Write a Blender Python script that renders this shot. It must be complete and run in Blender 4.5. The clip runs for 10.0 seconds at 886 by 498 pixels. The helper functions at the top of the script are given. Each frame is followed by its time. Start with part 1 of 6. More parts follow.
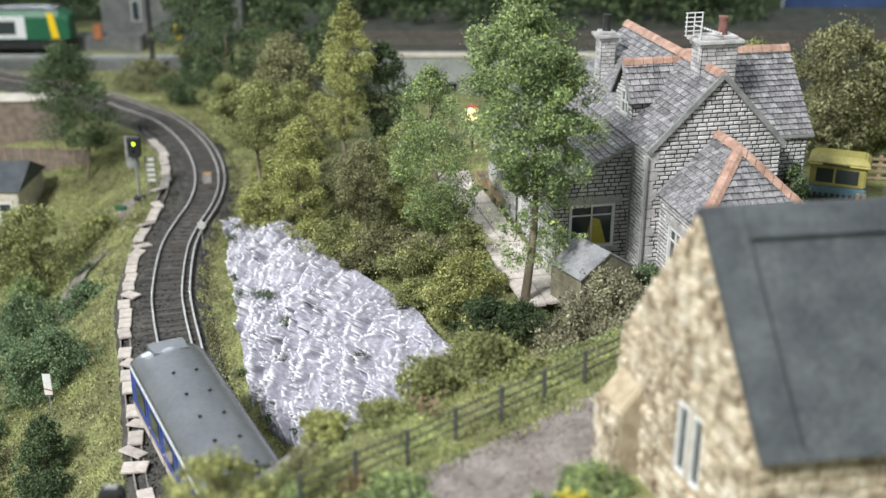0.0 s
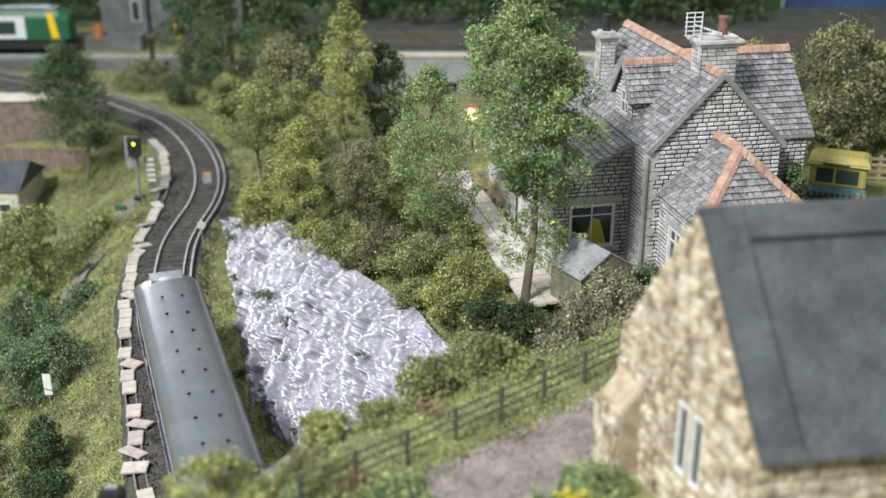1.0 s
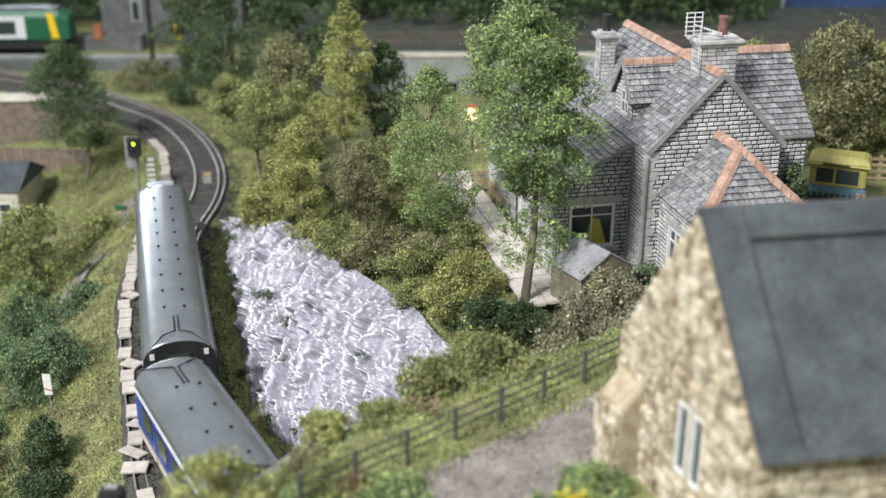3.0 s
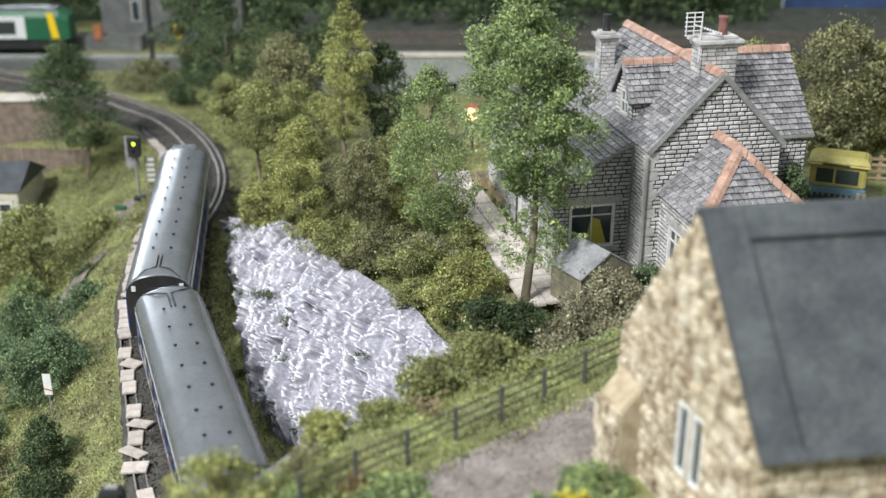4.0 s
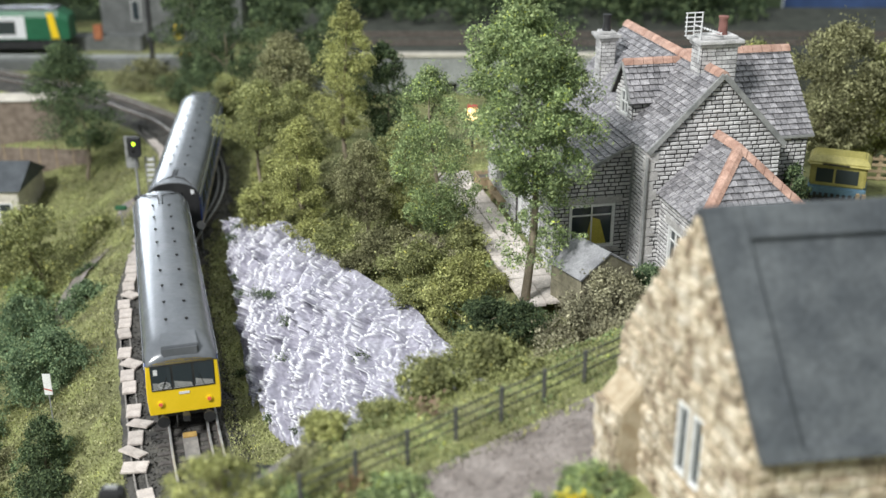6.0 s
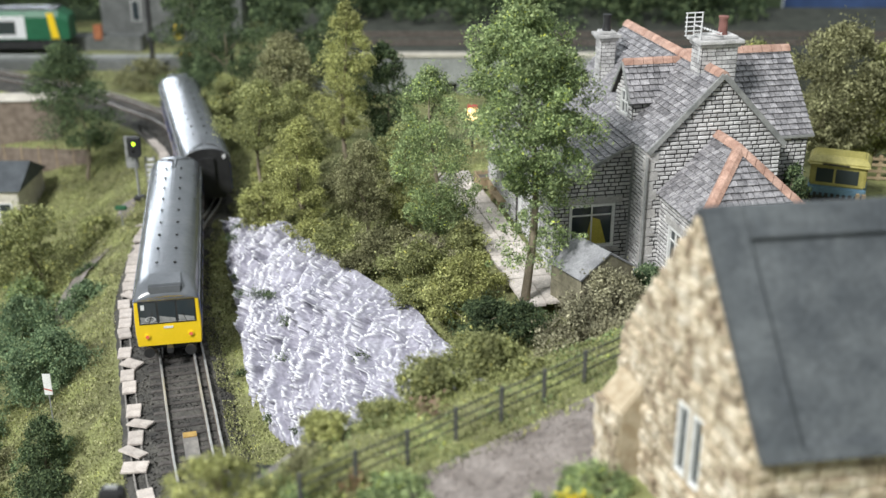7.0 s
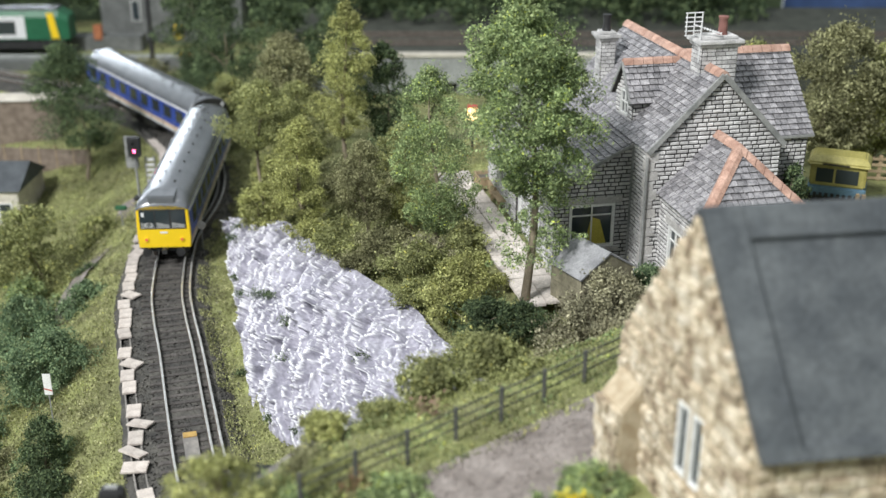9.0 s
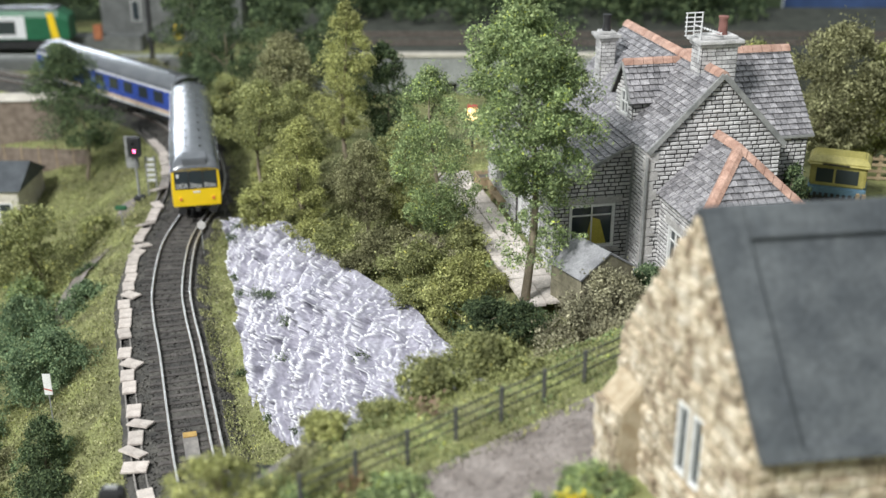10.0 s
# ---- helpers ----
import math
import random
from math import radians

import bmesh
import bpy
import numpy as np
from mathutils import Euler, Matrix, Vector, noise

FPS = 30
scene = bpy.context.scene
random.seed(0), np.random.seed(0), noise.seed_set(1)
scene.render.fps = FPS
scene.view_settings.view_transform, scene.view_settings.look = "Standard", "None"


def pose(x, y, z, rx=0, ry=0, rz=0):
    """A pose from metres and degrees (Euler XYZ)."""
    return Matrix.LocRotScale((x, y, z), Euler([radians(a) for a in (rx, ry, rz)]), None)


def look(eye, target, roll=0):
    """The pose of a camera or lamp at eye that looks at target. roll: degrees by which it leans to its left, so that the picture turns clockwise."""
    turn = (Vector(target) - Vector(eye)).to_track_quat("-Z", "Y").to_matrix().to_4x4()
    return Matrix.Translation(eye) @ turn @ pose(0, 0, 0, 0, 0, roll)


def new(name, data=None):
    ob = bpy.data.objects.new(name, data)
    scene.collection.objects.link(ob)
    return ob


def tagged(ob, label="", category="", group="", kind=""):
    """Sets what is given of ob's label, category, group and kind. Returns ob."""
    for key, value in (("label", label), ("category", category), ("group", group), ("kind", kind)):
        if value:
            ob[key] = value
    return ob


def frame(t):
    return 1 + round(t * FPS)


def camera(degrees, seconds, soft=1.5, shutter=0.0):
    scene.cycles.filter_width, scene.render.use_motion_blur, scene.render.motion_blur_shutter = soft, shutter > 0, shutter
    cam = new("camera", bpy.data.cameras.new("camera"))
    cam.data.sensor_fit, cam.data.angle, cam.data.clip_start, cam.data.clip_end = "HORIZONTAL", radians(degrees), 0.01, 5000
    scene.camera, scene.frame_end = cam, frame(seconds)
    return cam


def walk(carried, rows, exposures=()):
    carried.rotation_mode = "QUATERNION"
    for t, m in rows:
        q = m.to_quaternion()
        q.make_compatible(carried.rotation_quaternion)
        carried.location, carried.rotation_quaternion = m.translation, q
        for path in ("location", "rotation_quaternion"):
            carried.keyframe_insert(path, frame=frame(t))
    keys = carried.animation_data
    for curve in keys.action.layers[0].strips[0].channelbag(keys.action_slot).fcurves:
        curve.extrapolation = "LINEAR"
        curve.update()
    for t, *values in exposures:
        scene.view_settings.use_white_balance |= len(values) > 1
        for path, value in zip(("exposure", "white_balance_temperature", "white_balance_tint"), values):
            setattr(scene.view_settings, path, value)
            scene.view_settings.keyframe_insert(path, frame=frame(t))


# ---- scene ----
# All plans below are in full-size metres of the modelled place; K brings them to the 1:76 scale model.
K = 1 / 76.2
cam = camera(43.55, 10.0, soft=1.5)
cam.data.dof.use_dof = True
cam.data.dof.focus_distance = 46.0 * K
cam.data.dof.aperture_fstop = 9.5
EYE = Matrix.Translation((0, 0, 23.3 * K)) @ Euler((radians(90 - 22.6), 0, 0)).to_matrix().to_4x4()
walk(cam, [(0, EYE), (10, EYE)], exposures=[(0, 0.0), (10, 0.0)])

# ---- light: the exhibition room's ceiling panels, and an added ambient fill for its unbuilt pale walls ----
world = bpy.data.worlds.new("ambient_fill")
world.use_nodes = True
# even background glow added as fill; no walls are built to bounce light
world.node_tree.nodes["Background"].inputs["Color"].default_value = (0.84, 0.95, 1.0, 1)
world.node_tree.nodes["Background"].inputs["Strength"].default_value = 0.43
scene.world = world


def ceiling_light(name, eye, target, sx, sy, watts, colour):
    data = bpy.data.lights.new(name, "AREA")
    data.shape, data.size, data.size_y, data.energy, data.color = "RECTANGLE", sx, sy, watts, colour
    ob = new(name, data)
    ob.matrix_world = look(eye, target)
    return ob


ceiling_light("ceiling_lamp", (-0.95, -0.62, 1.60), (0.0, 0.6, 0.0), 0.34, 0.45, 69, (0.99, 1.0, 1.0))
ceiling_light("ceiling_lamp", (-0.2, 1.0, 1.95), (0.0, 0.7, 0.0), 0.6, 0.6, 8, (0.97, 1.0, 0.97))
ceiling_light("room_window", (-1.32, 2.9, 0.42), (-0.17, 0.66, 0.05), 1.0, 0.5, 19, (0.82, 0.90, 1.0))


# ---- materials ----
def mat(name, c1, c2, scale=2.0, rough=0.8, bump=0.4, metal=0.0, vary=0.0, fine=9.0, c3=None, depth=0.04, stretch=(1, 1, 1), spec=0.5, grain=1.0):
    m = bpy.data.materials.new(name)
    m.use_nodes = True
    n, l = m.node_tree.nodes, m.node_tree.links
    b = n["Principled BSDF"]
    co, mp = n.new("ShaderNodeTexCoord"), n.new("ShaderNodeMapping")
    mp.inputs["Scale"].default_value = [s / K for s in stretch]
    l.new(co.outputs["Object"], mp.inputs["Vector"])
    a, g = n.new("ShaderNodeTexNoise"), n.new("ShaderNodeTexNoise")
    a.inputs["Scale"].default_value, a.inputs["Detail"].default_value = scale, 6
    g.inputs["Scale"].default_value, g.inputs["Detail"].default_value = scale * fine, 4
    l.new(mp.outputs[0], a.inputs["Vector"])
    l.new(mp.outputs[0], g.inputs["Vector"])
    ramp = n.new("ShaderNodeValToRGB")
    ramp.color_ramp.elements[0].position, ramp.color_ramp.elements[1].position = 0.34, 0.66
    ramp.color_ramp.elements[0].color, ramp.color_ramp.elements[1].color = (*c1, 1), (*c2, 1)
    if c3:
        e = ramp.color_ramp.elements.new(0.52)
        e.color = (*c3, 1)
    l.new(a.outputs["Fac"], ramp.inputs["Fac"])
    h = n.new("ShaderNodeHueSaturation")
    l.new(ramp.outputs["Color"], h.inputs["Color"])
    mr = n.new("ShaderNodeMapRange")
    mr.inputs["From Min"].default_value, mr.inputs["From Max"].default_value = 0.3, 0.7
    mr.inputs["To Min"].default_value, mr.inputs["To Max"].default_value = 1 - 0.22 * grain, 1 + 0.2 * grain
    l.new(g.outputs["Fac"], mr.inputs["Value"])
    value = mr.outputs[0]
    if vary:
        oi, ge = n.new("ShaderNodeObjectInfo"), n.new("ShaderNodeNewGeometry")
        add, fr, vr, mul = n.new("ShaderNodeMath"), n.new("ShaderNodeMath"), n.new("ShaderNodeMapRange"), n.new("ShaderNodeMath")
        fr.operation, mul.operation = "FRACT", "MULTIPLY"
        l.new(oi.outputs["Random"], add.inputs[0])
        l.new(ge.outputs["Random Per Island"], add.inputs[1])
        l.new(add.outputs[0], fr.inputs[0])
        vr.inputs["To Min"].default_value, vr.inputs["To Max"].default_value = 1 - vary, 1 + vary
        l.new(fr.outputs[0], vr.inputs["Value"])
        l.new(vr.outputs[0], mul.inputs[0])
        l.new(value, mul.inputs[1])
        value = mul.outputs[0]
    l.new(value, h.inputs["Value"])
    l.new(h.outputs["Color"], b.inputs["Base Color"])
    b.inputs["Roughness"].default_value, b.inputs["Metallic"].default_value = rough, metal
    b.inputs["Specular IOR Level"].default_value = spec
    if bump:
        bp = n.new("ShaderNodeBump")
        bp.inputs["Strength"].default_value, bp.inputs["Distance"].default_value = bump, depth * K
        l.new(g.outputs["Fac"], bp.inputs["Height"])
        l.new(bp.outputs["Normal"], b.inputs["Normal"])
    return m


def leafy(name, dark, mid, light, tip=None):
    m = bpy.data.materials.new(name)
    m.use_nodes = True
    n, l = m.node_tree.nodes, m.node_tree.links
    b = n["Principled BSDF"]
    ge, ramp = n.new("ShaderNodeNewGeometry"), n.new("ShaderNodeValToRGB")
    el = ramp.color_ramp.elements
    el[0].position, el[0].color, el[1].position, el[1].color = 0.0, (*dark, 1), 0.8, (*light, 1)
    e = el.new(0.45)
    e.color = (*mid, 1)
    if tip:
        e = el.new(0.95)
        e.color = (*light, 1)
        e = el.new(0.99)
        e.color = (*tip, 1)
    even = n.new("ShaderNodeMapRange")
    even.inputs["To Min"].default_value, even.inputs["To Max"].default_value = 0.16, 1.0
    power = n.new("ShaderNodeMath")
    power.operation, power.inputs[1].default_value = "POWER", 1.5
    l.new(ge.outputs["Random Per Island"], power.inputs[0])
    l.new(power.outputs[0], even.inputs["Value"])
    l.new(even.outputs[0], ramp.inputs["Fac"])
    co, a, h = n.new("ShaderNodeTexCoord"), n.new("ShaderNodeTexNoise"), n.new("ShaderNodeHueSaturation")
    a.inputs["Scale"].default_value = 0.8 / K
    l.new(co.outputs["Object"], a.inputs["Vector"])
    mr = n.new("ShaderNodeMapRange")
    mr.inputs["From Min"].default_value, mr.inputs["From Max"].default_value = 0.3, 0.7
    mr.inputs["To Min"].default_value, mr.inputs["To Max"].default_value = 0.6, 1.5
    l.new(a.outputs["Fac"], mr.inputs["Value"])
    l.new(mr.outputs[0], h.inputs["Value"])
    l.new(ramp.outputs["Color"], h.inputs["Color"])
    l.new(h.outputs["Color"], b.inputs["Base Color"])
    b.inputs["Roughness"].default_value = 0.75
    b.inputs["Specular IOR Level"].default_value = 0.25
    tl, mx = n.new("ShaderNodeBsdfTranslucent"), n.new("ShaderNodeMixShader")
    mx.inputs["Fac"].default_value = 0.25
    l.new(h.outputs["Color"], tl.inputs["Color"])
    l.new(b.outputs[0], mx.inputs[1])
    l.new(tl.outputs[0], mx.inputs[2])
    l.new(mx.outputs[0], n["Material Output"].inputs["Surface"])
    return m


def glow(name, colour, strength):
    m = bpy.data.materials.new(name)
    m.use_nodes = True
    b = m.node_tree.nodes["Principled BSDF"]
    b.inputs["Base Color"].default_value = (*colour, 1)
    b.inputs["Emission Color"].default_value = (*colour, 1)
    b.inputs["Emission Strength"].default_value = strength
    return m


def glass(name, tint=(0.03, 0.04, 0.045)):
    m = bpy.data.materials.new(name)
    m.use_nodes = True
    b = m.node_tree.nodes["Principled BSDF"]
    b.inputs["Base Color"].default_value = (*tint, 1)
    b.inputs["Roughness"].default_value = 0.12
    b.inputs["Specular IOR Level"].default_value = 0.6
    return m


M_SOIL = mat("scatter_soil", (0.15, 0.15, 0.07), (0.27, 0.29, 0.11), 0.5, 0.95, 0.8, c3=(0.20, 0.21, 0.085), depth=0.1)
M_BALLAST = mat("ballast", (0.05, 0.048, 0.045), (0.115, 0.108, 0.095), 1.2, 0.95, 1.0, vary=0.35, fine=7, depth=0.1)
M_ROAD = mat("gravel_road", (0.17, 0.145, 0.13), (0.29, 0.255, 0.235), 1.0, 0.95, 1.0, fine=6, depth=0.08)
M_ROCK = mat("painted_rock", (0.21, 0.205, 0.25), (0.39, 0.38, 0.44), 0.7, 0.55, 0.5, fine=9, c3=(0.30, 0.29, 0.345), depth=0.05, stretch=(1, 1, 0.6))


def drybrush(m, colour, low, high):
    """Pale paint dragged over the sharp outer edges of a surface, broken by grain."""
    n, l = m.node_tree.nodes, m.node_tree.links
    b = n["Principled BSDF"]
    under = b.inputs["Base Color"].links[0].from_socket
    ge, co, gr = n.new("ShaderNodeNewGeometry"), n.new("ShaderNodeTexCoord"), n.new("ShaderNodeTexNoise")
    gr.inputs["Scale"].default_value, gr.inputs["Detail"].default_value = 3.0 / K, 5
    l.new(co.outputs["Object"], gr.inputs["Vector"])
    shift, add, mr, mix = n.new("ShaderNodeMapRange"), n.new("ShaderNodeMath"), n.new("ShaderNodeMapRange"), n.new("ShaderNodeMix")
    shift.inputs["From Min"].default_value, shift.inputs["From Max"].default_value = 0.3, 0.7
    shift.inputs["To Min"].default_value, shift.inputs["To Max"].default_value = -0.02, 0.02
    l.new(gr.outputs["Fac"], shift.inputs["Value"])
    l.new(ge.outputs["Pointiness"], add.inputs[0])
    l.new(shift.outputs[0], add.inputs[1])
    mr.inputs["From Min"].default_value, mr.inputs["From Max"].default_value = low, high
    l.new(add.outputs[0], mr.inputs["Value"])
    mix.data_type = "RGBA"
    l.new(mr.outputs[0], mix.inputs["Factor"])
    l.new(under, mix.inputs[6])
    mix.inputs[7].default_value = (*colour, 1)
    l.new(mix.outputs[2], b.inputs["Base Color"])


drybrush(M_ROCK, (0.82, 0.82, 0.84), 0.52, 0.585)
M_STEEL = mat("rail_head", (0.60, 0.59, 0.57), (0.78, 0.77, 0.75), 3, 0.35, 0.1, metal=0.7)
M_RUST = mat("rail_web", (0.09, 0.07, 0.055), (0.17, 0.14, 0.12), 4, 0.8, 0.3)
M_SLEEPER = mat("sleeper", (0.045, 0.040, 0.036), (0.09, 0.08, 0.075), 3, 0.9, 0.5, vary=0.3)
M_SLAB = mat("concrete_slab", (0.40, 0.35, 0.315), (0.55, 0.495, 0.45), 2.5, 0.9, 0.5, vary=0.12)
M_TROUGH = mat("trough_concrete", (0.16, 0.15, 0.14), (0.26, 0.24, 0.22), 2.5, 0.9, 0.5)
M_STONE = mat("cottage_stone", (0.40, 0.39, 0.385), (0.64, 0.625, 0.615), 2.2, 0.85, 0.6, vary=0.22, depth=0.05)
M_MORTAR = mat("dark_mortar", (0.035, 0.033, 0.032), (0.06, 0.056, 0.055), 4, 0.95, 0.4)
M_QUOIN = mat("pale_quoin", (0.42, 0.40, 0.385), (0.56, 0.54, 0.52), 2.2, 0.85, 0.4, vary=0.1)
M_SLATE = mat("roof_slate", (0.17, 0.165, 0.175), (0.36, 0.345, 0.355), 4.0, 0.45, 0.7, vary=0.3, depth=0.05, fine=4)
M_RIDGE = mat("terracotta_ridge", (0.34, 0.20, 0.15), (0.52, 0.34, 0.27), 1.8, 0.85, 0.4, vary=0.12)
M_WHITE = mat("white_paint", (0.70, 0.70, 0.68), (0.82, 0.82, 0.80), 3, 0.5, 0.1)
M_GREYTRIM = mat("grey_bargeboard", (0.20, 0.205, 0.20), (0.32, 0.32, 0.31), 3, 0.7, 0.2)
M_GLASS = glass("window_glass")
M_RUBBLE = mat("cream_rubble", (0.24, 0.18, 0.12), (0.70, 0.63, 0.51), 2.0, 0.9, 0.9, vary=0.16, c3=(0.50, 0.42, 0.30), fine=4, depth=0.10)
M_RUBBLE_MORTAR = mat("rubble_mortar", (0.36, 0.28, 0.18), (0.52, 0.44, 0.32), 2.5, 0.95, 0.8)
M_LEAD = mat("slate_sheet", (0.055, 0.062, 0.068), (0.098, 0.107, 0.112), 0.9, 0.6, 0.4, stretch=(1, 1, 1), fine=7)
M_BARK = mat("bark", (0.16, 0.13, 0.09), (0.30, 0.25, 0.18), 3, 0.9, 0.8, stretch=(1, 1, 0.3))
M_BLUE = mat("coach_blue", (0.025, 0.06, 0.30), (0.035, 0.08, 0.37), 1.0, 0.35, 0.0, grain=0.2)
M_CARROOF = mat("coach_roof_grey", (0.105, 0.112, 0.124), (0.14, 0.147, 0.16), 0.5, 0.27, 0.0, spec=1.0, grain=0.35)
M_CARDARK = mat("coach_black", (0.016, 0.016, 0.017), (0.03, 0.03, 0.03), 2, 0.5, 0.1)
M_YELLOW = mat("cab_yellow", (0.80, 0.54, 0.012), (0.85, 0.58, 0.02), 1.0, 0.38, 0.0, grain=0.1)
M_CREAM = mat("stripe_cream", (0.62, 0.46, 0.32), (0.72, 0.56, 0.42), 2, 0.45, 0.0)
M_STRIPEWHITE = mat("stripe_white", (0.62, 0.62, 0.62), (0.74, 0.74, 0.74), 2, 0.45, 0.0)
M_RED = mat("red_paint", (0.42, 0.06, 0.04), (0.5, 0.08, 0.05), 2, 0.4, 0.0)
M_WOOD = mat("bare_timber", (0.30, 0.22, 0.13), (0.45, 0.35, 0.22), 2.5, 0.85, 0.4, stretch=(1, 1, 0.2), vary=0.15)
M_SHED = mat("weathered_boards", (0.17, 0.155, 0.105), (0.29, 0.265, 0.185), 2.5, 0.9, 0.4, stretch=(1, 1, 0.3), vary=0.15)
M_FENCE = mat("dark_fence_timber", (0.05, 0.055, 0.05), (0.10, 0.10, 0.09), 3, 0.9, 0.4)
M_PAVE = mat("flagstone", (0.50, 0.45, 0.41), (0.66, 0.60, 0.55), 1.6, 0.9, 0.4, vary=0.12)
M_BACK = mat("dull_ground", (0.09, 0.085, 0.07), (0.15, 0.14, 0.12), 0.6, 0.95, 0.4)
L_GREEN = leafy("leaf_fresh", (0.070, 0.100, 0.056), (0.225, 0.30, 0.13), (0.47, 0.56, 0.265), (0.64, 0.70, 0.12))
L_BLUE = leafy("leaf_cool", (0.045, 0.080, 0.046), (0.130, 0.195, 0.105), (0.28, 0.36, 0.19))
L_OLIVE = leafy("leaf_olive", (0.095, 0.105, 0.040), (0.26, 0.28, 0.115), (0.48, 0.50, 0.23), (0.62, 0.58, 0.16))
L_YELLOW = leafy("leaf_yellow", (0.115, 0.112, 0.050), (0.34, 0.36, 0.125), (0.60, 0.61, 0.26), (0.66, 0.62, 0.22))
L_BROWN = leafy("leaf_brown", (0.078, 0.078, 0.040), (0.215, 0.215, 0.110), (0.40, 0.395, 0.215))
L_DARK = leafy("leaf_ivy", (0.025, 0.042, 0.024), (0.078, 0.115, 0.058), (0.18, 0.235, 0.11))
L_TURF = leafy("turf_fibre", (0.12, 0.118, 0.058), (0.28, 0.285, 0.135), (0.47, 0.46, 0.26))
L_DRY = leafy("dry_twigs", (0.105, 0.095, 0.058), (0.27, 0.255, 0.165), (0.50, 0.48, 0.32), (0.66, 0.62, 0.42))


# ---- mesh helpers ----
class Shape:
    def __init__(self):
        self.v, self.f = [], []

    def add(self, verts, faces):
        o = len(self.v)
        self.v += [tuple(p) for p in verts]
        self.f += [tuple(i + o for i in f) for f in faces]
        return self

    def box(self, x0, x1, y0, y1, z0, z1, m=None):
        vs = [Vector((x, y, z)) for z in (z0, z1) for x, y in ((x0, y0), (x1, y0), (x1, y1), (x0, y1))]
        if m is not None:
            vs = [m @ p for p in vs]
        return self.add(vs, [(3, 2, 1, 0), (4, 5, 6, 7), (0, 1, 5, 4), (1, 2, 6, 5), (2, 3, 7, 6), (3, 0, 4, 7)])

    def loft(self, rings, closed=True, caps=True):
        n = len(rings[0])
        vs = [p for r in rings for p in r]
        fs = []
        for i in range(len(rings) - 1):
            for j in range(n if closed else n - 1):
                k = (j + 1) % n
                fs.append((i * n + j, i * n + k, (i + 1) * n + k, (i + 1) * n + j))
        if caps and closed:
            fs += [tuple(range(n))[::-1], tuple((len(rings) - 1) * n + j for j in range(n))]
        return self.add(vs, fs)

    def tube(self, pts, radii, sides=7):
        rings = []
        for i, p in enumerate(pts):
            p = Vector(p)
            d = (Vector(pts[min(i + 1, len(pts) - 1)]) - Vector(pts[max(i - 1, 0)])).normalized()
            u = d.orthogonal().normalized()
            w = d.cross(u)
            rings.append([p + float(radii[i]) * (math.cos(a) * u + math.sin(a) * w) for a in (2 * math.pi * j / sides for j in range(sides))])
        return self.loft(rings)

    def slab(self, poly, thick, direction):
        """A flat polygon given thickness along a direction."""
        d = Vector(direction).normalized() * thick
        top = [Vector(p) for p in poly]
        n = len(top)
        return self.add(top + [p - d for p in top], [tuple(range(n)), tuple(range(2 * n - 1, n - 1, -1))] + [(i, i + n, (i + 1) % n + n, (i + 1) % n) for i in range(n)])


def mesh_of(name, sh, material, bevel=0.0, smooth=False, weld=False):
    me = bpy.data.meshes.new(name)
    me.from_pydata([(x * K, y * K, z * K) for x, y, z in sh.v], [], sh.f)
    bm = bmesh.new()
    bm.from_mesh(me)
    if weld:
        bmesh.ops.remove_doubles(bm, verts=bm.verts, dist=0.001 * K)
    bmesh.ops.recalc_face_normals(bm, faces=bm.faces)
    if bevel:
        bmesh.ops.bevel(bm, geom=list(bm.edges), offset=bevel * K, segments=2, affect="EDGES", clamp_overlap=True)
    bm.to_mesh(me)
    bm.free()
    if smooth:
        for p in me.polygons:
            p.use_smooth = True
    me.materials.append(material)
    return me


def part(name, sh, material, parent=None, label="", bevel=0.0, smooth=False, at=None, weld=False):
    ob = new(name, sh if isinstance(sh, bpy.types.Mesh) else mesh_of(name, sh, material, bevel, smooth, weld))
    ob.parent = parent
    if at is not None:
        ob.matrix_basis = at
    if label:
        tagged(ob, label)
    return ob


def place(x, y, z, rx=0, ry=0, rz=0):
    return pose(x * K, y * K, z * K, rx, ry, rz)


def thing(name, label, category, x=0.0, y=0.0, z=0.0, rz=0.0, group="", kind=""):
    ob = new(name)
    ob.empty_display_size = 0.01
    ob.matrix_basis = place(x, y, z, 0, 0, rz)
    return tagged(ob, label, category, group, kind)


def raw_mesh(name, verts, loops, sizes, material):
    """A mesh from arrays, quick for very many small faces."""
    me = bpy.data.meshes.new(name)
    me.vertices.add(len(verts))
    me.vertices.foreach_set("co", (np.asarray(verts, dtype=np.float32) * K).ravel())
    me.loops.add(len(loops))
    me.loops.foreach_set("vertex_index", np.asarray(loops, dtype=np.int32))
    me.polygons.add(len(sizes))
    starts = np.concatenate(([0], np.cumsum(sizes)[:-1])).astype(np.int32)
    me.polygons.foreach_set("loop_start", starts)
    me.update(calc_edges=True)
    me.materials.append(material)
    return me


def leaf_cloud(name, points, size, material, seed, up=0.0, slim=0.42):
    """Little folded leaves at the points, turned at random."""
    rng = np.random.default_rng(seed)
    n = len(points)
    a = rng.normal(size=(n, 3))
    a[:, 2] += up * 3
    a /= np.linalg.norm(a, axis=1, keepdims=True)
    b = np.cross(a, rng.normal(size=(n, 3)))
    b /= np.linalg.norm(b, axis=1, keepdims=True)
    c = np.cross(a, b)
    s = (size * rng.uniform(0.55, 1.3, n))[:, None]
    v = np.stack([points - a * s, points + b * s * slim + c * s * 0.25, points + a * s, points - b * s * slim + c * s * 0.25], 1).reshape(-1, 3)
    return raw_mesh(name, v, np.arange(4 * n), np.full(n, 4), material)


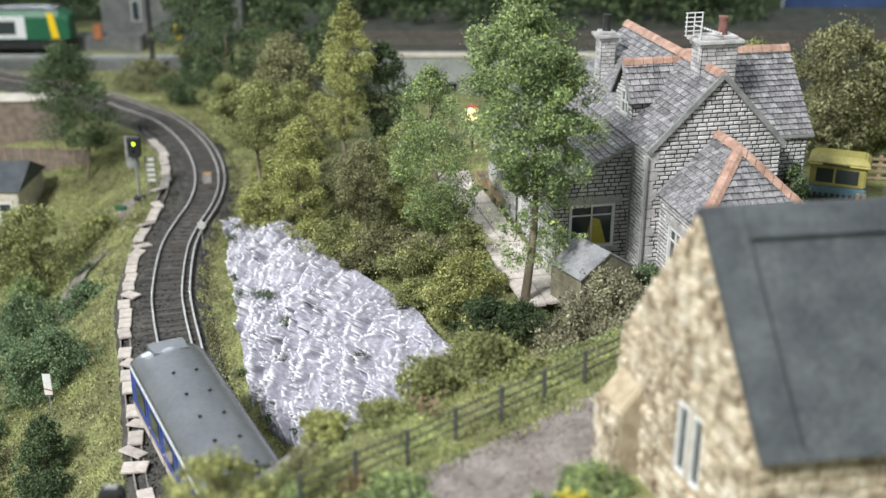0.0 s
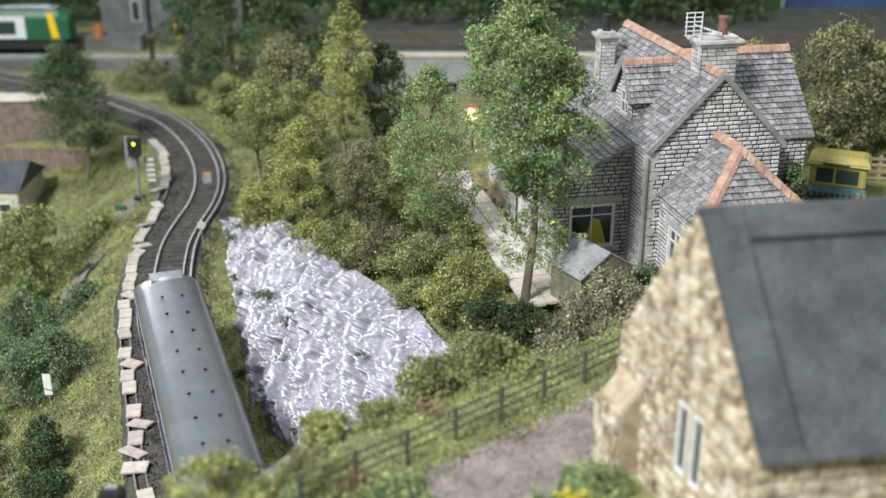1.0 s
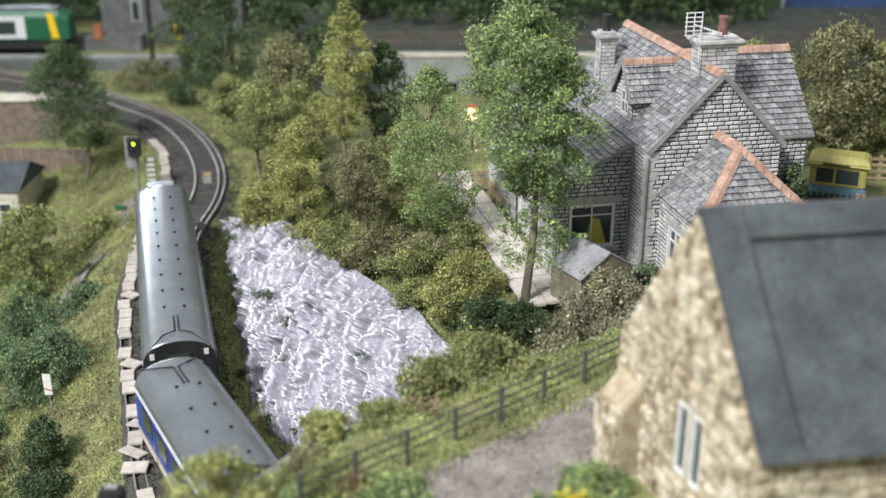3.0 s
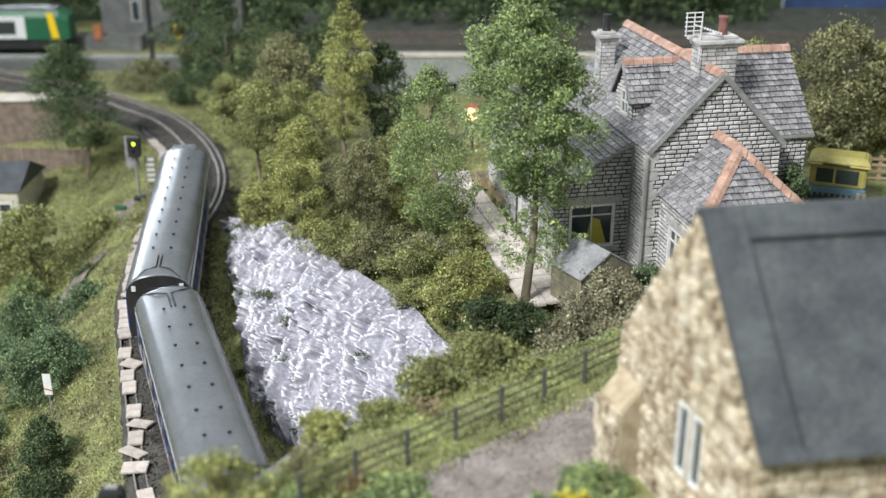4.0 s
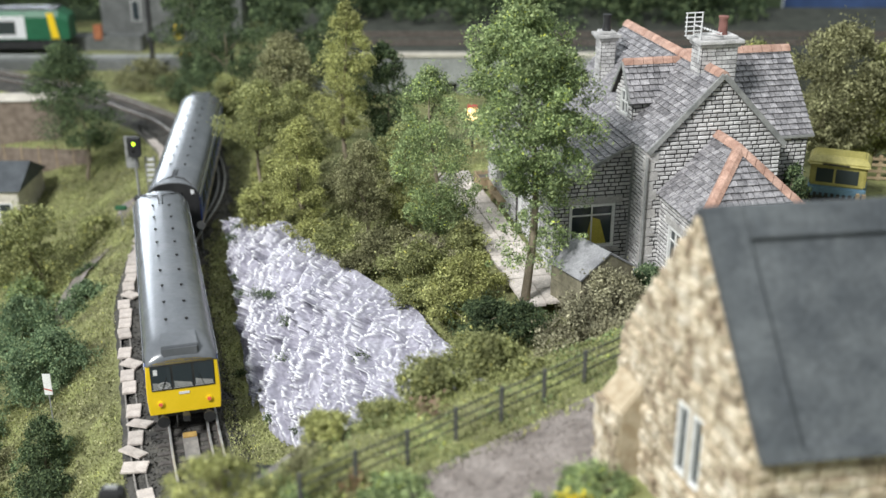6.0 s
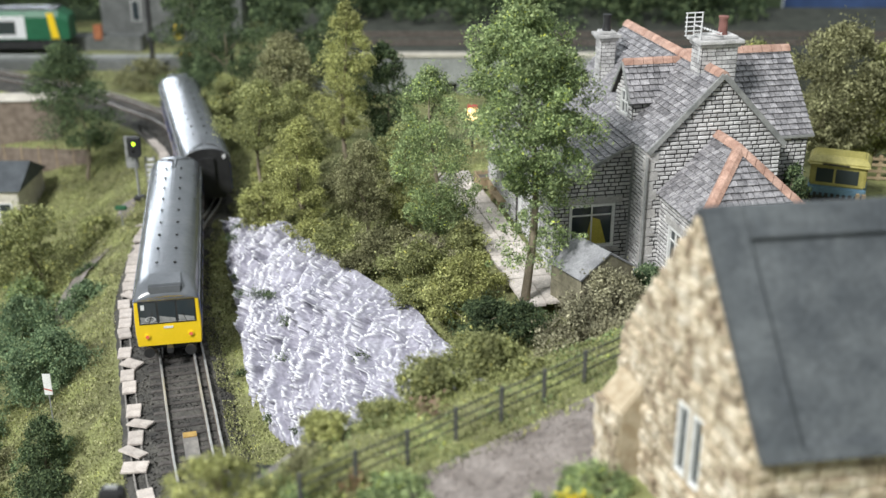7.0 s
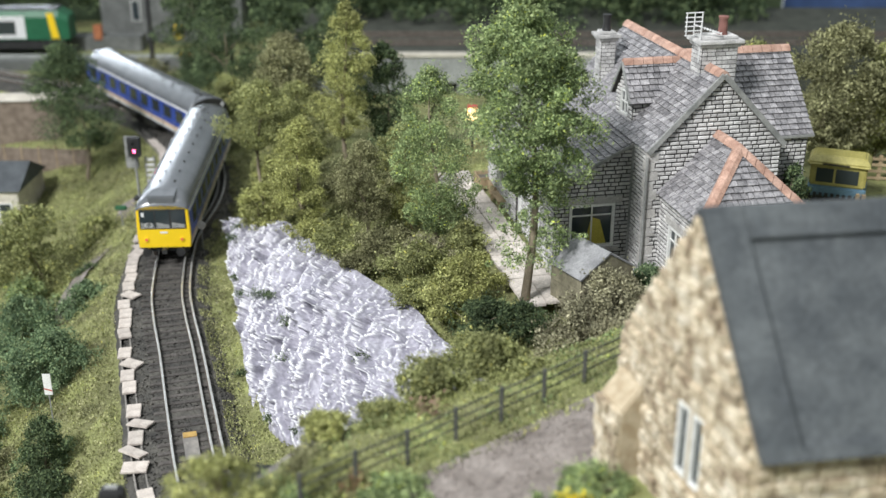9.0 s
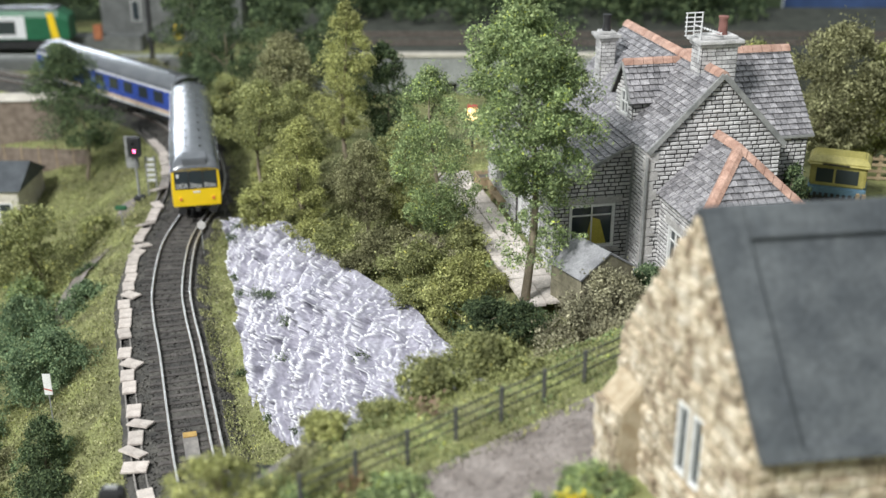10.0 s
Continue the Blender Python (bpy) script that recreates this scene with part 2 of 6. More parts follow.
def clumpy(rng, n, centres, radii, flat=0.8):
    """Points near the surfaces of many small clumps."""
    i = rng.integers(0, len(centres), n)
    d = rng.normal(size=(n, 3))
    d /= np.linalg.norm(d, axis=1, keepdims=True)
    r = radii[i] * rng.uniform(0.45, 1.12, n) ** 0.6
    p = d * r[:, None]
    p[:, 2] *= flat
    return centres[i] + p


# ---- the line of the railway ----
def spline(ctrl, step=0.25):
    c = np.array([2 * np.array(ctrl[0]) - np.array(ctrl[1]), *ctrl, 2 * np.array(ctrl[-1]) - np.array(ctrl[-2])], float)
    out = []
    for i in range(1, len(c) - 2):
        for u in np.linspace(0, 1, 24, endpoint=False):
            out.append(0.5 * (2 * c[i] + (c[i + 1] - c[i - 1]) * u + (2 * c[i - 1] - 5 * c[i] + 4 * c[i + 1] - c[i + 2]) * u * u + (3 * c[i] - c[i - 1] - 3 * c[i + 1] + c[i + 2]) * u ** 3))
    out = np.array(out + [c[-2]])
    s = np.concatenate(([0], np.cumsum(np.linalg.norm(np.diff(out, axis=0), axis=1))))
    q = np.arange(0, s[-1], step)
    return np.stack([np.interp(q, s, out[:, k]) for k in range(out.shape[1])], 1), q


def near_arc():
    """The tight curve inside the tunnel, from its far end back to the mouth."""
    x, y, a, pts = -9.0, 34.4, 18.0, []
    for i in range(9):
        for _ in range(10):
            x += 0.5 * math.sin(radians(a))
            y -= 0.5 * math.cos(radians(a))
            a += 0.5 * 180 / math.pi / 34.0 if a < 96 else 0
        pts.append((x, y))
    return pts[::-1]


LINE = near_arc() + [(-9.0, 34.4), (-10.5, 39.25), (-11.97, 44.2), (-13.05, 47.6), (-13.92, 50.9), (-14.75, 56.1), (-14.87, 59.5), (-14.75, 63.0), (-14.98, 66.3), (-15.69, 69.89), (-16.80, 73.35), (-18.04, 76.32), (-19.52, 79.21), (-21.22, 81.84), (-22.75, 83.48), (-24.54, 85.29), (-26.44, 87.18), (-30.10, 90.16), (-33.80, 92.74), (-38.12, 95.32), (-46.71, 100.45), (-57.01, 106.61)]
TRACK, TS = spline(LINE)
S0 = TS[np.argmin(np.hypot(TRACK[:, 0] + 9.0, TRACK[:, 1] - 34.4))]


def on_track(s):
    return np.array([np.interp(s + S0, TS, TRACK[:, 0]), np.interp(s + S0, TS, TRACK[:, 1])])


def side_of(s, off):
    d = on_track(s + 0.2) - on_track(s - 0.2)
    d /= np.hypot(*d)
    return on_track(s) + off * np.array([d[1], -d[0]])


# ---- ground ----
FOOT = np.array([(6, 28), (-2, 33.5), (-5.6, 36.6), (-8.1, 40), (-9.7, 46.5), (-10.9, 51), (-11.9, 57), (-11.7, 62), (-12.0, 68), (-13.8, 73), (-16.5, 78), (-20, 82.0), (-25, 86.0), (-33, 90.8), (-45, 95.5), (-70, 98)], float)
LEFT = np.array([(-2, 22), (-8.6, 27.5), (-11.3, 34), (-13.4, 40.5), (-15.0, 45.7), (-16.2, 50.6), (-17.3, 57.4), (-17.6, 61.8), (-18.2, 67.5), (-19.9, 74.0), (-23.0, 79.8), (-27, 83.5), (-34, 88), (-45, 92), (-70, 94)], float)


def dist_to(poly, p):
    """Signed distance of points to a line: positive on its right."""
    best = np.full(len(p), 1e9)
    sign = np.ones(len(p))
    for a, b in zip(poly[:-1], poly[1:]):
        ab = b - a
        u = np.clip(((p - a) @ ab) / (ab @ ab), 0, 1)
        q = p - (a + u[:, None] * ab)
        dd = np.hypot(q[:, 0], q[:, 1])
        cr = ab[1] * q[:, 0] - ab[0] * q[:, 1]
        m = dd < best
        best, sign = np.where(m, dd, best), np.where(m, np.where(cr >= 0, 1, -1), sign)
    return best * sign


def wobble(x, y, s, seed):
    return np.array([noise.noise((a * s + seed, b * s - seed, seed)) for a, b in zip(x, y)])


def ground_height(p):
    r, l = dist_to(FOOT, p), dist_to(LEFT, p)
    up = np.interp(r, [0, 0.6, 5.5, 9, 14, 40], [-0.55, -0.1, 2.6, 3.6, 4.3, 4.5])
    down = np.interp(-l, [0.0, 0.7, 4, 9, 16, 30], [-0.5, -0.6, -2.6, -4.6, -5.0, -5.0])
    far = np.clip((p[:, 1] - 66) / 20, 0, 1)
    down = down * (1 - far) + far * np.interp(-l, [0, 1, 8, 40], [-0.5, -0.6, -1.4, -1.4])
    back = np.clip((p[:, 1] - 62) / 22, 0, 1)
    up = up * (1 - back) + back * np.minimum(up, -0.4)
    z = np.where(r > 0, up, np.where(l < 0, down, -0.5))
    return z + np.where(l < -1, 0.25, 0.0) * wobble(p[:, 0], p[:, 1], 0.4, 3.1) + np.where(r > 8, 0.1, 0.0) * wobble(p[:, 0], p[:, 1], 0.5, 9.2)


def grid_sheet(xs, ys, height):
    gx, gy = np.meshgrid(xs, ys)
    p = np.stack([gx.ravel(), gy.ravel()], 1)
    z = height(p)
    nx = len(xs)
    i = (np.arange(len(ys) - 1)[:, None] * nx + np.arange(nx - 1)[None]).ravel()
    return np.column_stack([p, z]), np.stack([i, i + 1, i + nx + 1, i + nx], 1)


gv, gf = grid_sheet(np.arange(-62, 62.1, 0.6), np.arange(-30, 128, 0.6), ground_height)
ground = part("ground", raw_mesh("ground", gv, gf.ravel(), np.full(len(gf), 4), M_SOIL), None)
tagged(ground, "scenic ground of earth and scattered turf beside the track", "ground", kind="structure")


# hill over the tunnel in front, carrying the lane
def hill_height(p):
    x, y = p[:, 0], p[:, 1]
    z = 6.35 + 0.02 * x + 0.12 * wobble(x, y, 0.5, 5.0)
    edge = (0.65 * x + 29.8) - y
    z = z - np.interp(-edge, [-2.2, -1, 0, 1.5, 4, 7], [0, 0.15, 0.35, 1.2, 4.0, 8])
    d2 = -0.85 * (x + 3.9) + 0.53 * (y - 26.9)
    z = z - np.where(y > 22.5, np.interp(d2, [0.05, 0.5, 3], [0, 7, 9]), 0)
    z = z - np.interp(-x - 8.5, [0, 2.5, 7], [0, 1.0, 9])
    return z


hv, hf = grid_sheet(np.arange(-14, 40, 0.5), np.arange(-24, 46, 0.5), hill_height)
keep = hv[hf].max(1)[:, 2] > -1.5
mid = hv[hf].mean(1)
trk = np.array([side_of(s, 0) for s in np.arange(-6, 14, 0.5)])
near = np.min(np.hypot(mid[:, None, 0] - trk[None, :, 0], mid[:, None, 1] - trk[None, :, 1]), axis=1)
keep &= (near > 3.2) | (mid[:, 2] > 5.4)
hf = hf[keep]
hill = part("hill", raw_mesh("hill", hv, hf.ravel(), np.full(len(hf), 4), M_SOIL), None)
tagged(hill, "grassy hill over the tunnel with a lane on top", "hill", kind="structure")

# ballast bed and track
bed = Shape()
rings = []
for s in np.arange(-42, 84, 0.5):
    rings.append([(*side_of(s, o), z + 0.04 * noise.noise((s * 2.3, o * 3.0, 1))) for o, z in ((-2.6, -0.55), (-1.9, -0.24), (-0.7, -0.2), (0.7, -0.2), (1.5, -0.24), (2.15, -0.56))])
bed.loft(rings, closed=False, caps=False)
tagged(part("ballast", bed, M_BALLAST), "dark grey stone ballast bed under the rails", "ballast", kind="structure")

rng = np.random.default_rng(41)
gs, go = rng.uniform(-6, 50, 16000), rng.uniform(-2.3, 2.5, 16000)
gp = np.array([side_of(a, o) for a, o in zip(gs, go)])
gz = np.where(go < 0, np.interp(-go, [0, 1.9, 2.6], [-0.19, -0.22, -0.5]), np.interp(go, [0, 1.5, 2.15], [-0.19, -0.22, -0.5]))
tagged(part("ballast_stone", leaf_cloud("ballast_stone", np.column_stack([gp, gz]), 0.065, M_BALLAST, 42, slim=0.9), None), "loose dark ballast chippings between the sleepers", "ballast", kind="stuff")

track = thing("railway_track", "curved model railway track with bright steel rails", "track", kind="structure")
for off, name in ((-0.735, "rail"), (0.735, "rail"), (1.13, "conductor_rail")):
    rail, head = Shape(), Shape()
    lift = 0.0 if name == "rail" else 0.05
    ss = np.arange(-40, 84, 0.5)
    rail.loft([[(*side_of(s, off + o), z + lift) for o, z in ((-0.07, -0.18), (-0.025, -0.13), (-0.025, -0.03), (0.025, -0.03), (0.025, -0.13), (0.07, -0.18))] for s in ss])
    head.loft([[(*side_of(s, off + o), z + lift) for o, z in ((-0.045, -0.03), (-0.045, -0.006), (-0.035, 0.0), (0.035, 0.0), (0.045, -0.006), (0.045, -0.03))] for s in ss])
    r = part(name, rail, M_RUST, track)
    part("rail_head", head, M_STEEL, r, "polished steel rail head")
sl = mesh_of("sleeper", Shape().box(-1.27, 1.27, -0.12, 0.12, -0.3, -0.165), M_SLEEPER, 0.02)
for s in np.arange(-6, 62, 0.62):
    x, y = side_of(s, 0)
    d = on_track(s + 0.2) - on_track(s - 0.2)
    part("sleeper", sl, None, track, at=place(x, y, 0.01 * noise.noise((s, 0, 0)), 0, 0, math.degrees(math.atan2(d[1], d[0])) - 90))
# yellow train-stop ramp between the rails
for s in (2.6, 35.0):
    x, y = side_of(s, 0.0)
    d = on_track(s + 0.2) - on_track(s - 0.2)
    box = thing("track_ramp", "small ochre ramp box lying between the rails", "track ramp", x, y, -0.165, math.degrees(math.atan2(d[1], d[0])) - 90, group="track ramps")
    part("ramp_body", Shape().add([(-0.28, -1.3, 0), (0.28, -1.3, 0), (0.28, 0.5, 0), (-0.28, 0.5, 0), (-0.28, -1.3, 0.03), (0.28, -1.3, 0.03), (0.28, 0.1, 0.13), (-0.28, 0.1, 0.13), (0.28, 0.5, 0.13), (-0.28, 0.5, 0.13)], [(0, 1, 5, 4), (4, 5, 6, 7), (7, 6, 8, 9), (9, 8, 2, 3), (0, 3, 2, 1), (0, 4, 7, 9, 3), (1, 2, 8, 6, 5)]), M_TROUGH, box)
    part("ramp_cap", Shape().box(-0.26, 0.26, 0.12, 0.48, 0.135, 0.17), mat("ochre_paint", (0.32, 0.20, 0.06), (0.45, 0.29, 0.09), 4), box, "ochre end plate")

# loose concrete lids along the cable trough
trough = thing("cable_trough", "open concrete cable trough beside the track", "cable trough", kind="structure")
tr = Shape()
ls, lq = spline([tuple(p) for p in LEFT[1:11]], 0.5)
tr.loft([[(p[0] + o, p[1], z) for o, z in ((0.06, -0.6), (0.06, -0.2), (0.13, -0.2), (0.13, -0.5), (0.51, -0.5), (0.51, -0.2), (0.58, -0.2), (0.58, -0.6))] for p in ls])
part("trough_channel", tr, M_TROUGH, trough)
rng = np.random.default_rng(5)
lid = mesh_of("lid", Shape().box(-0.29, 0.29, -0.5, 0.5, -0.05, 0.05), M_SLAB, 0.02)
q = 6.2
while q < lq[-1] - 1:
    x, y = np.interp(q, lq, ls[:, 0]), np.interp(q, lq, ls[:, 1])
    ahead = (np.interp(q + 0.3, lq, ls[:, 0]) - x, np.interp(q + 0.3, lq, ls[:, 1]) - y)
    a = math.degrees(math.atan2(ahead[1], ahead[0])) - 90
    loose = rng.random()
    if loose < 0.1:
        q += 0.9
        continue
    if loose < 0.45:
        m = place(x + 0.32 + rng.uniform(-0.5, 0.4), y, -0.12, rng.uniform(-6, 6), rng.uniform(-14, 14), a + rng.uniform(-70, 70))
    else:
        m = place(x + 0.32 + rng.uniform(-0.1, 0.1), y, -0.145, 0, 0, a + rng.uniform(-6, 6))
    part("lid", lid, None, trough, at=m)
    q += 1.04 + rng.uniform(0, 0.08)


# ---- rock cutting ----
def rock_face():
    base = spline([(-11.7, 58.2, -0.6), (-11.15, 54, -0.6), (-10.05, 49.5, -0.6), (-9.2, 45.5, -0.6), (-8.0, 40.2, -0.6), (-5.7, 36.7, -0.6), (-2.2, 33.6, -0.6), (1, 31, -0.6)], 0.1)[0]
    top = spline([(-11.3, 58.6, 0.5), (-10.3, 57.0, 1.3), (-8.4, 54.6, 2.2), (-6.0, 48.6, 3.4), (-3.3, 44.3, 3.5), (-1.2, 41.3, 3.5), (0.3, 38.0, 3.5), (4, 34.5, 3.5)], 0.1)[0]
    nu, nv = 520, 270
    verts = np.zeros((nv, nu, 3))
    run = np.concatenate(([0], np.cumsum(np.linalg.norm(np.diff(base, axis=0), axis=1))))
    for i in range(nu):
        fb = i / (nu - 1)
        ib, it = fb * (len(base) - 1), fb * (len(top) - 1)
        b = np.array([np.interp(ib, np.arange(len(base)), base[:, k]) for k in range(3)])
        t = np.array([np.interp(it, np.arange(len(top)), top[:, k]) for k in range(3)])
        along, fall = fb * run[-1], float(np.linalg.norm(t - b))
        for j in range(nv):
            v = j / (nv - 1)
            p = b + (t - b) * v + np.array([-0.45, -0.45, 0.75]) * 3.6 * v * (1 - v)
            # tilted flakes, long down the slope, with smaller flakes and sharp wrinkles on them
            q = Vector((along + v * fall * 0.85, v * fall * 0.5, 0.0))
            w = Vector((noise.noise(q * 0.6), noise.noise(q * 0.6 + Vector((9, 3, 0))), 0))
            e = Vector((along, v * fall, 2.0))
            rag = Vector((noise.noise(e * 1.9), noise.noise(e * 1.9 + Vector((4, 8, 1))), 0))
            d = 0.55 * noise.noise(q * 0.3 + Vector((5, 5, 5)))
            for scale, warp, tilt, step, at in ((0.55, 0.9, 0.60, 0.45, 0.0), (1.35, 1.5, 0.55, 0.22, 31.0), (2.7, 2.0, 0.42, 0.08, 57.0)):
                g = q * scale + w * warp + rag * 0.3 + Vector((at, at * 0.3, 0))
                cell = noise.voronoi(g)[1][0]
                ca, cb, cc = noise.cell_vector(cell * 17.0)
                r = g - cell
                d += ((ca - 0.5) * r.x + (cb - 0.5) * 0.5 * r.y) * 2 * tilt / scale * 0.9 + (cc - 0.5) * step
            n3 = noise.noise(Vector((q.x * 1.05, q.y * 1.5, 4.0)) + w * 1.5 + rag * 0.45)
            n4 = noise.noise(e * 1.7 + rag * 0.8)
            n5 = noise.noise(e * 6.0)
            d += 0.36 * (1 - abs(n3)) ** 9 + 0.15 * (1 - abs(n4)) ** 8 + 0.03 * n5
            d *= min(1, 6 * v + 0.15, 5 * (1 - v) + 0.25)
            verts[j, i] = p + np.array([-0.62, -0.50, 0.60]) * d
    idx = (np.arange(nv - 1)[:, None] * nu + np.arange(nu - 1)[None]).ravel()
    faces = np.stack([idx, idx + 1, idx + nu + 1, idx + nu], 1)
    me = raw_mesh("rock_face", verts.reshape(-1, 3), faces.ravel(), np.full(len(faces), 4), M_ROCK)
    return me, verts


rock_mesh, ROCK = rock_face()
tagged(part("rock_face", rock_mesh, None), "pale grey plaster rock cutting with white drybrushed ridges", "rock face", kind="structure")


# ---- train ----
def coach_section(z0=0.95):
    """Half outlines: body side from the sill to the cantrail, and roof over it."""
    side = [(1.36, z0), (1.41, 1.35), (1.415, 2.0), (1.40, 2.75), (1.37, 3.05)]
    roof = [(1.40, 3.02), (1.36, 3.22), (1.22, 3.45), (0.98, 3.63), (0.66, 3.75), (0.33, 3.81), (0, 3.83)]
    return side, roof


HALF, LEAD_HALF = 9.0, 9.8


def make_coach(name, label, cab, half=9.0):
    car = thing(name, label, "railway coach", group="two-car train")
    side, roof = coach_section()
    ring = [(y, z) for y, z in side] + [(-y, z) for y, z in side[::-1]]
    part("body_shell", Shape().loft([[(x, y, z) for y, z in ring] for x in (-half + 0.12, half - 0.05)]), M_BLUE, car)
    rr = [(y, z) for y, z in roof] + [(-y, z) for y, z in roof[::-1][1:]]
    steps = [(-half, 0.97, 0.30), (-half + 0.2, 0.985, 0.62), (-half + 0.55, 1.0, 0.86), (-half + 1.0, 1.0, 0.97), (-half + 1.5, 1.0, 1.0), (half - 0.12, 1.0, 1.0), (half, 0.99, 0.99)]
    part("roof", Shape().loft([[(x, y * k * 0.985, 3.02 + (z - 3.02) * kz) for y, z in rr] for x, k, kz in steps]), M_CARROOF, car, "satin grey roof", smooth=True)
    # coloured bands laid on the side
    for sgn in (1, -1):
        for z0, z1, y0, y1, m, nm in ((0.98, 1.14, 1.372, 1.392, M_STRIPEWHITE, "sill_stripe"), (1.16, 1.44, 1.395, 1.42, M_CREAM, "cream_stripe"), (2.86, 3.0, 1.408, 1.392, M_STRIPEWHITE, "cantrail_stripe")):
            part(nm, Shape().add([(-half + 0.15, sgn * y0, z0), (half - 0.1, sgn * y0, z0), (half - 0.1, sgn * y1, z1), (-half + 0.15, sgn * y1, z1), (-half + 0.15, sgn * (y0 - 0.05), z0), (half - 0.1, sgn * (y0 - 0.05), z0), (half - 0.1, sgn * (y1 - 0.05), z1), (-half + 0.15, sgn * (y1 - 0.05), z1)],
                 [(0, 1, 2, 3), (4, 7, 6, 5), (0, 4, 5, 1), (3, 2, 6, 7), (0, 3, 7, 4), (1, 5, 6, 2)]), m, car)
        # windows with pale surrounds, doors between
        for i in range(9):
            x = -7.4 * half / 9 + i * 1.85 * half / 9
            fr = part("window_frame", Shape().box(x - 0.62, x + 0.62, sgn * 1.413 - 0.012, sgn * 1.413 + 0.012, 1.86, 2.72), M_CARDARK, car, bevel=0.01)
            part("window_pane", Shape().box(x - 0.56, x + 0.56, sgn * 1.42 - 0.012, sgn * 1.42 + 0.012, 1.92, 2.66), M_GLASS, fr)
        for i in range(8):
            x = (-6.475 + i * 1.85) * half / 9
            part("door_line", Shape().box(x - 0.012, x + 0.012, sgn * 1.41 - 0.012, sgn * 1.41 + 0.012, 1.05, 2.84), M_CARDARK, car)
            part("door_handle", Shape().box(x + 0.06, x + 0.2, sgn * 1.425 - 0.02, sgn * 1.425 + 0.02, 1.72, 1.76), M_STEEL, car)
        part("rain_strip", Shape().tube([(-half + 0.3, sgn * 1.39, 3.12), (half - 0.1, sgn * 1.39, 3.12)], [0.025, 0.025], 5), M_CARROOF, car)
    dome = mesh_of("roof_vent", Shape().loft([[(r * math.cos(a), r * math.sin(a), z) for a in (2 * math.pi * k / 8 for k in range(8))] for r, z in ((0.04, -0.02), (0.04, 0.04), (0.07, 0.05), (0.065, 0.085), (0.03, 0.10))]), M_CARDARK)
    for i in range(9):
        for sgn in (1, -1):
            part("roof_vent", dome, None, car, at=place(-6.7 + i * 1.68 + 0.05 * sgn, sgn * 0.40, 3.795))
    # inner end with its corridor connection, exhaust pipes over the roof end
    end = Shape().box(half - 0.06, half + 0.02, -1.36, 1.36, 0.95, 3.05)
    part("end_wall", end, M_CARDARK, car)
    # shade inside the roof end's recess, put in as a flat black panel
    part("end_arch", Shape().loft([[(x, y * 0.97, 3.0 + (z - 3.02) * 0.96) for y, z in rr] for x in (half + 0.004, half + 0.04)]), M_CARDARK, car, "black panel in place of the coach end's dark open recess")
    part("gangway", Shape().box(half, half + 0.22, -0.45, 0.45, 1.1, 3.25), M_CARDARK, car, bevel=0.04)
    for sgn in (1, -1):
        part("lamp_bracket", Shape().box(half - 0.02, half + 0.08, sgn * 1.02 - 0.09, sgn * 1.02 + 0.09, 3.12, 3.36), M_STRIPEWHITE, car, "white end bracket")
        part("exhaust_pipe", Shape().tube([(half - 0.02, sgn * 1.0, 3.60), (half - 0.55, sgn * 0.55, 3.83), (half - 0.8, sgn * 0.08, 3.86), (half - 2.1, sgn * 0.08, 3.86)], [0.035] * 4, 6), M_CARDARK, car)
    part("underframe", Shape().box(-half + 0.4, half - 0.3, -1.05, 1.05, 0.55, 0.96), M_CARDARK, car, bevel=0.03)
    for x in (-1.8, 1.9):
        part("engine_box", Shape().box(x - 1.2, x + 1.2, -1.15, 1.15, 0.28, 0.6), M_CARDARK, car, bevel=0.05)
    for x in (-6.6, 6.6):
        bogie = part("bogie", Shape().box(x - 1.7, x + 1.7, 0.92, 1.08, 0.35, 0.75).box(x - 1.7, x + 1.7, -1.08, -0.92, 0.35, 0.75).box(x - 0.25, x + 0.25, -0.95, 0.95, 0.4, 0.7), M_CARDARK, car)
        for dx in (-1.2, 1.2):
            for sgn in (1, -1):
                part("wheel", Shape().tube([(x + dx, sgn * 0.67, 0.455), (x + dx, sgn * 0.80, 0.455)], [0.455, 0.455], 14), M_RUST, bogie)
    if cab:
        x = -half
        # yellow cab front with three windows set in it
        outline = [(1.36, 0.95), (1.40, 1.5), (1.40, 2.1), (1.36, 3.0), (1.2, 3.14), (0.6, 3.24), (0, 3.27)]
        ol = outline + [(-y, z) for y, z in outline[::-1][1:]]
        part("cab_front", Shape().loft([[(x + 0.45, y, z) for y, z in ol], [(x + 0.10, y, z) for y, z in ol], [(x, y * 0.97, z - 0.02) for y, z in ol]]), M_YELLOW, car, "bright yellow cab end")
        fr = part("cab_window_band", Shape().box(x - 0.025, x + 0.02, -1.2, 1.2, 1.96, 3.04), M_CARDARK, car, "black band round the cab windows", bevel=0.01)
        for y0, y1 in ((-1.16, -0.44), (-0.36, 0.36), (0.44, 1.16)):
            part("cab_window", Shape().box(x - 0.035, x, y0, y1, 2.02, 2.98), M_GLASS, fr)
            part("cab_desk", Shape().add([(x - 0.037, y0 + 0.03, 2.06), (x - 0.037, y1 - 0.03, 2.06), (x - 0.037, y1 - 0.03, 2.34), (x - 0.037, y0 + 0.03, 2.20), (x - 0.03, y0 + 0.03, 2.06), (x - 0.03, y1 - 0.03, 2.06), (x - 0.03, y1 - 0.03, 2.34), (x - 0.03, y0 + 0.03, 2.20)], [(0, 1, 2, 3), (7, 6, 5, 4), (0, 4, 5, 1), (1, 5, 6, 2), (2, 6, 7, 3), (3, 7, 4, 0)]), M_GREYTRIM, fr, "pale grey driving desk behind the glass")
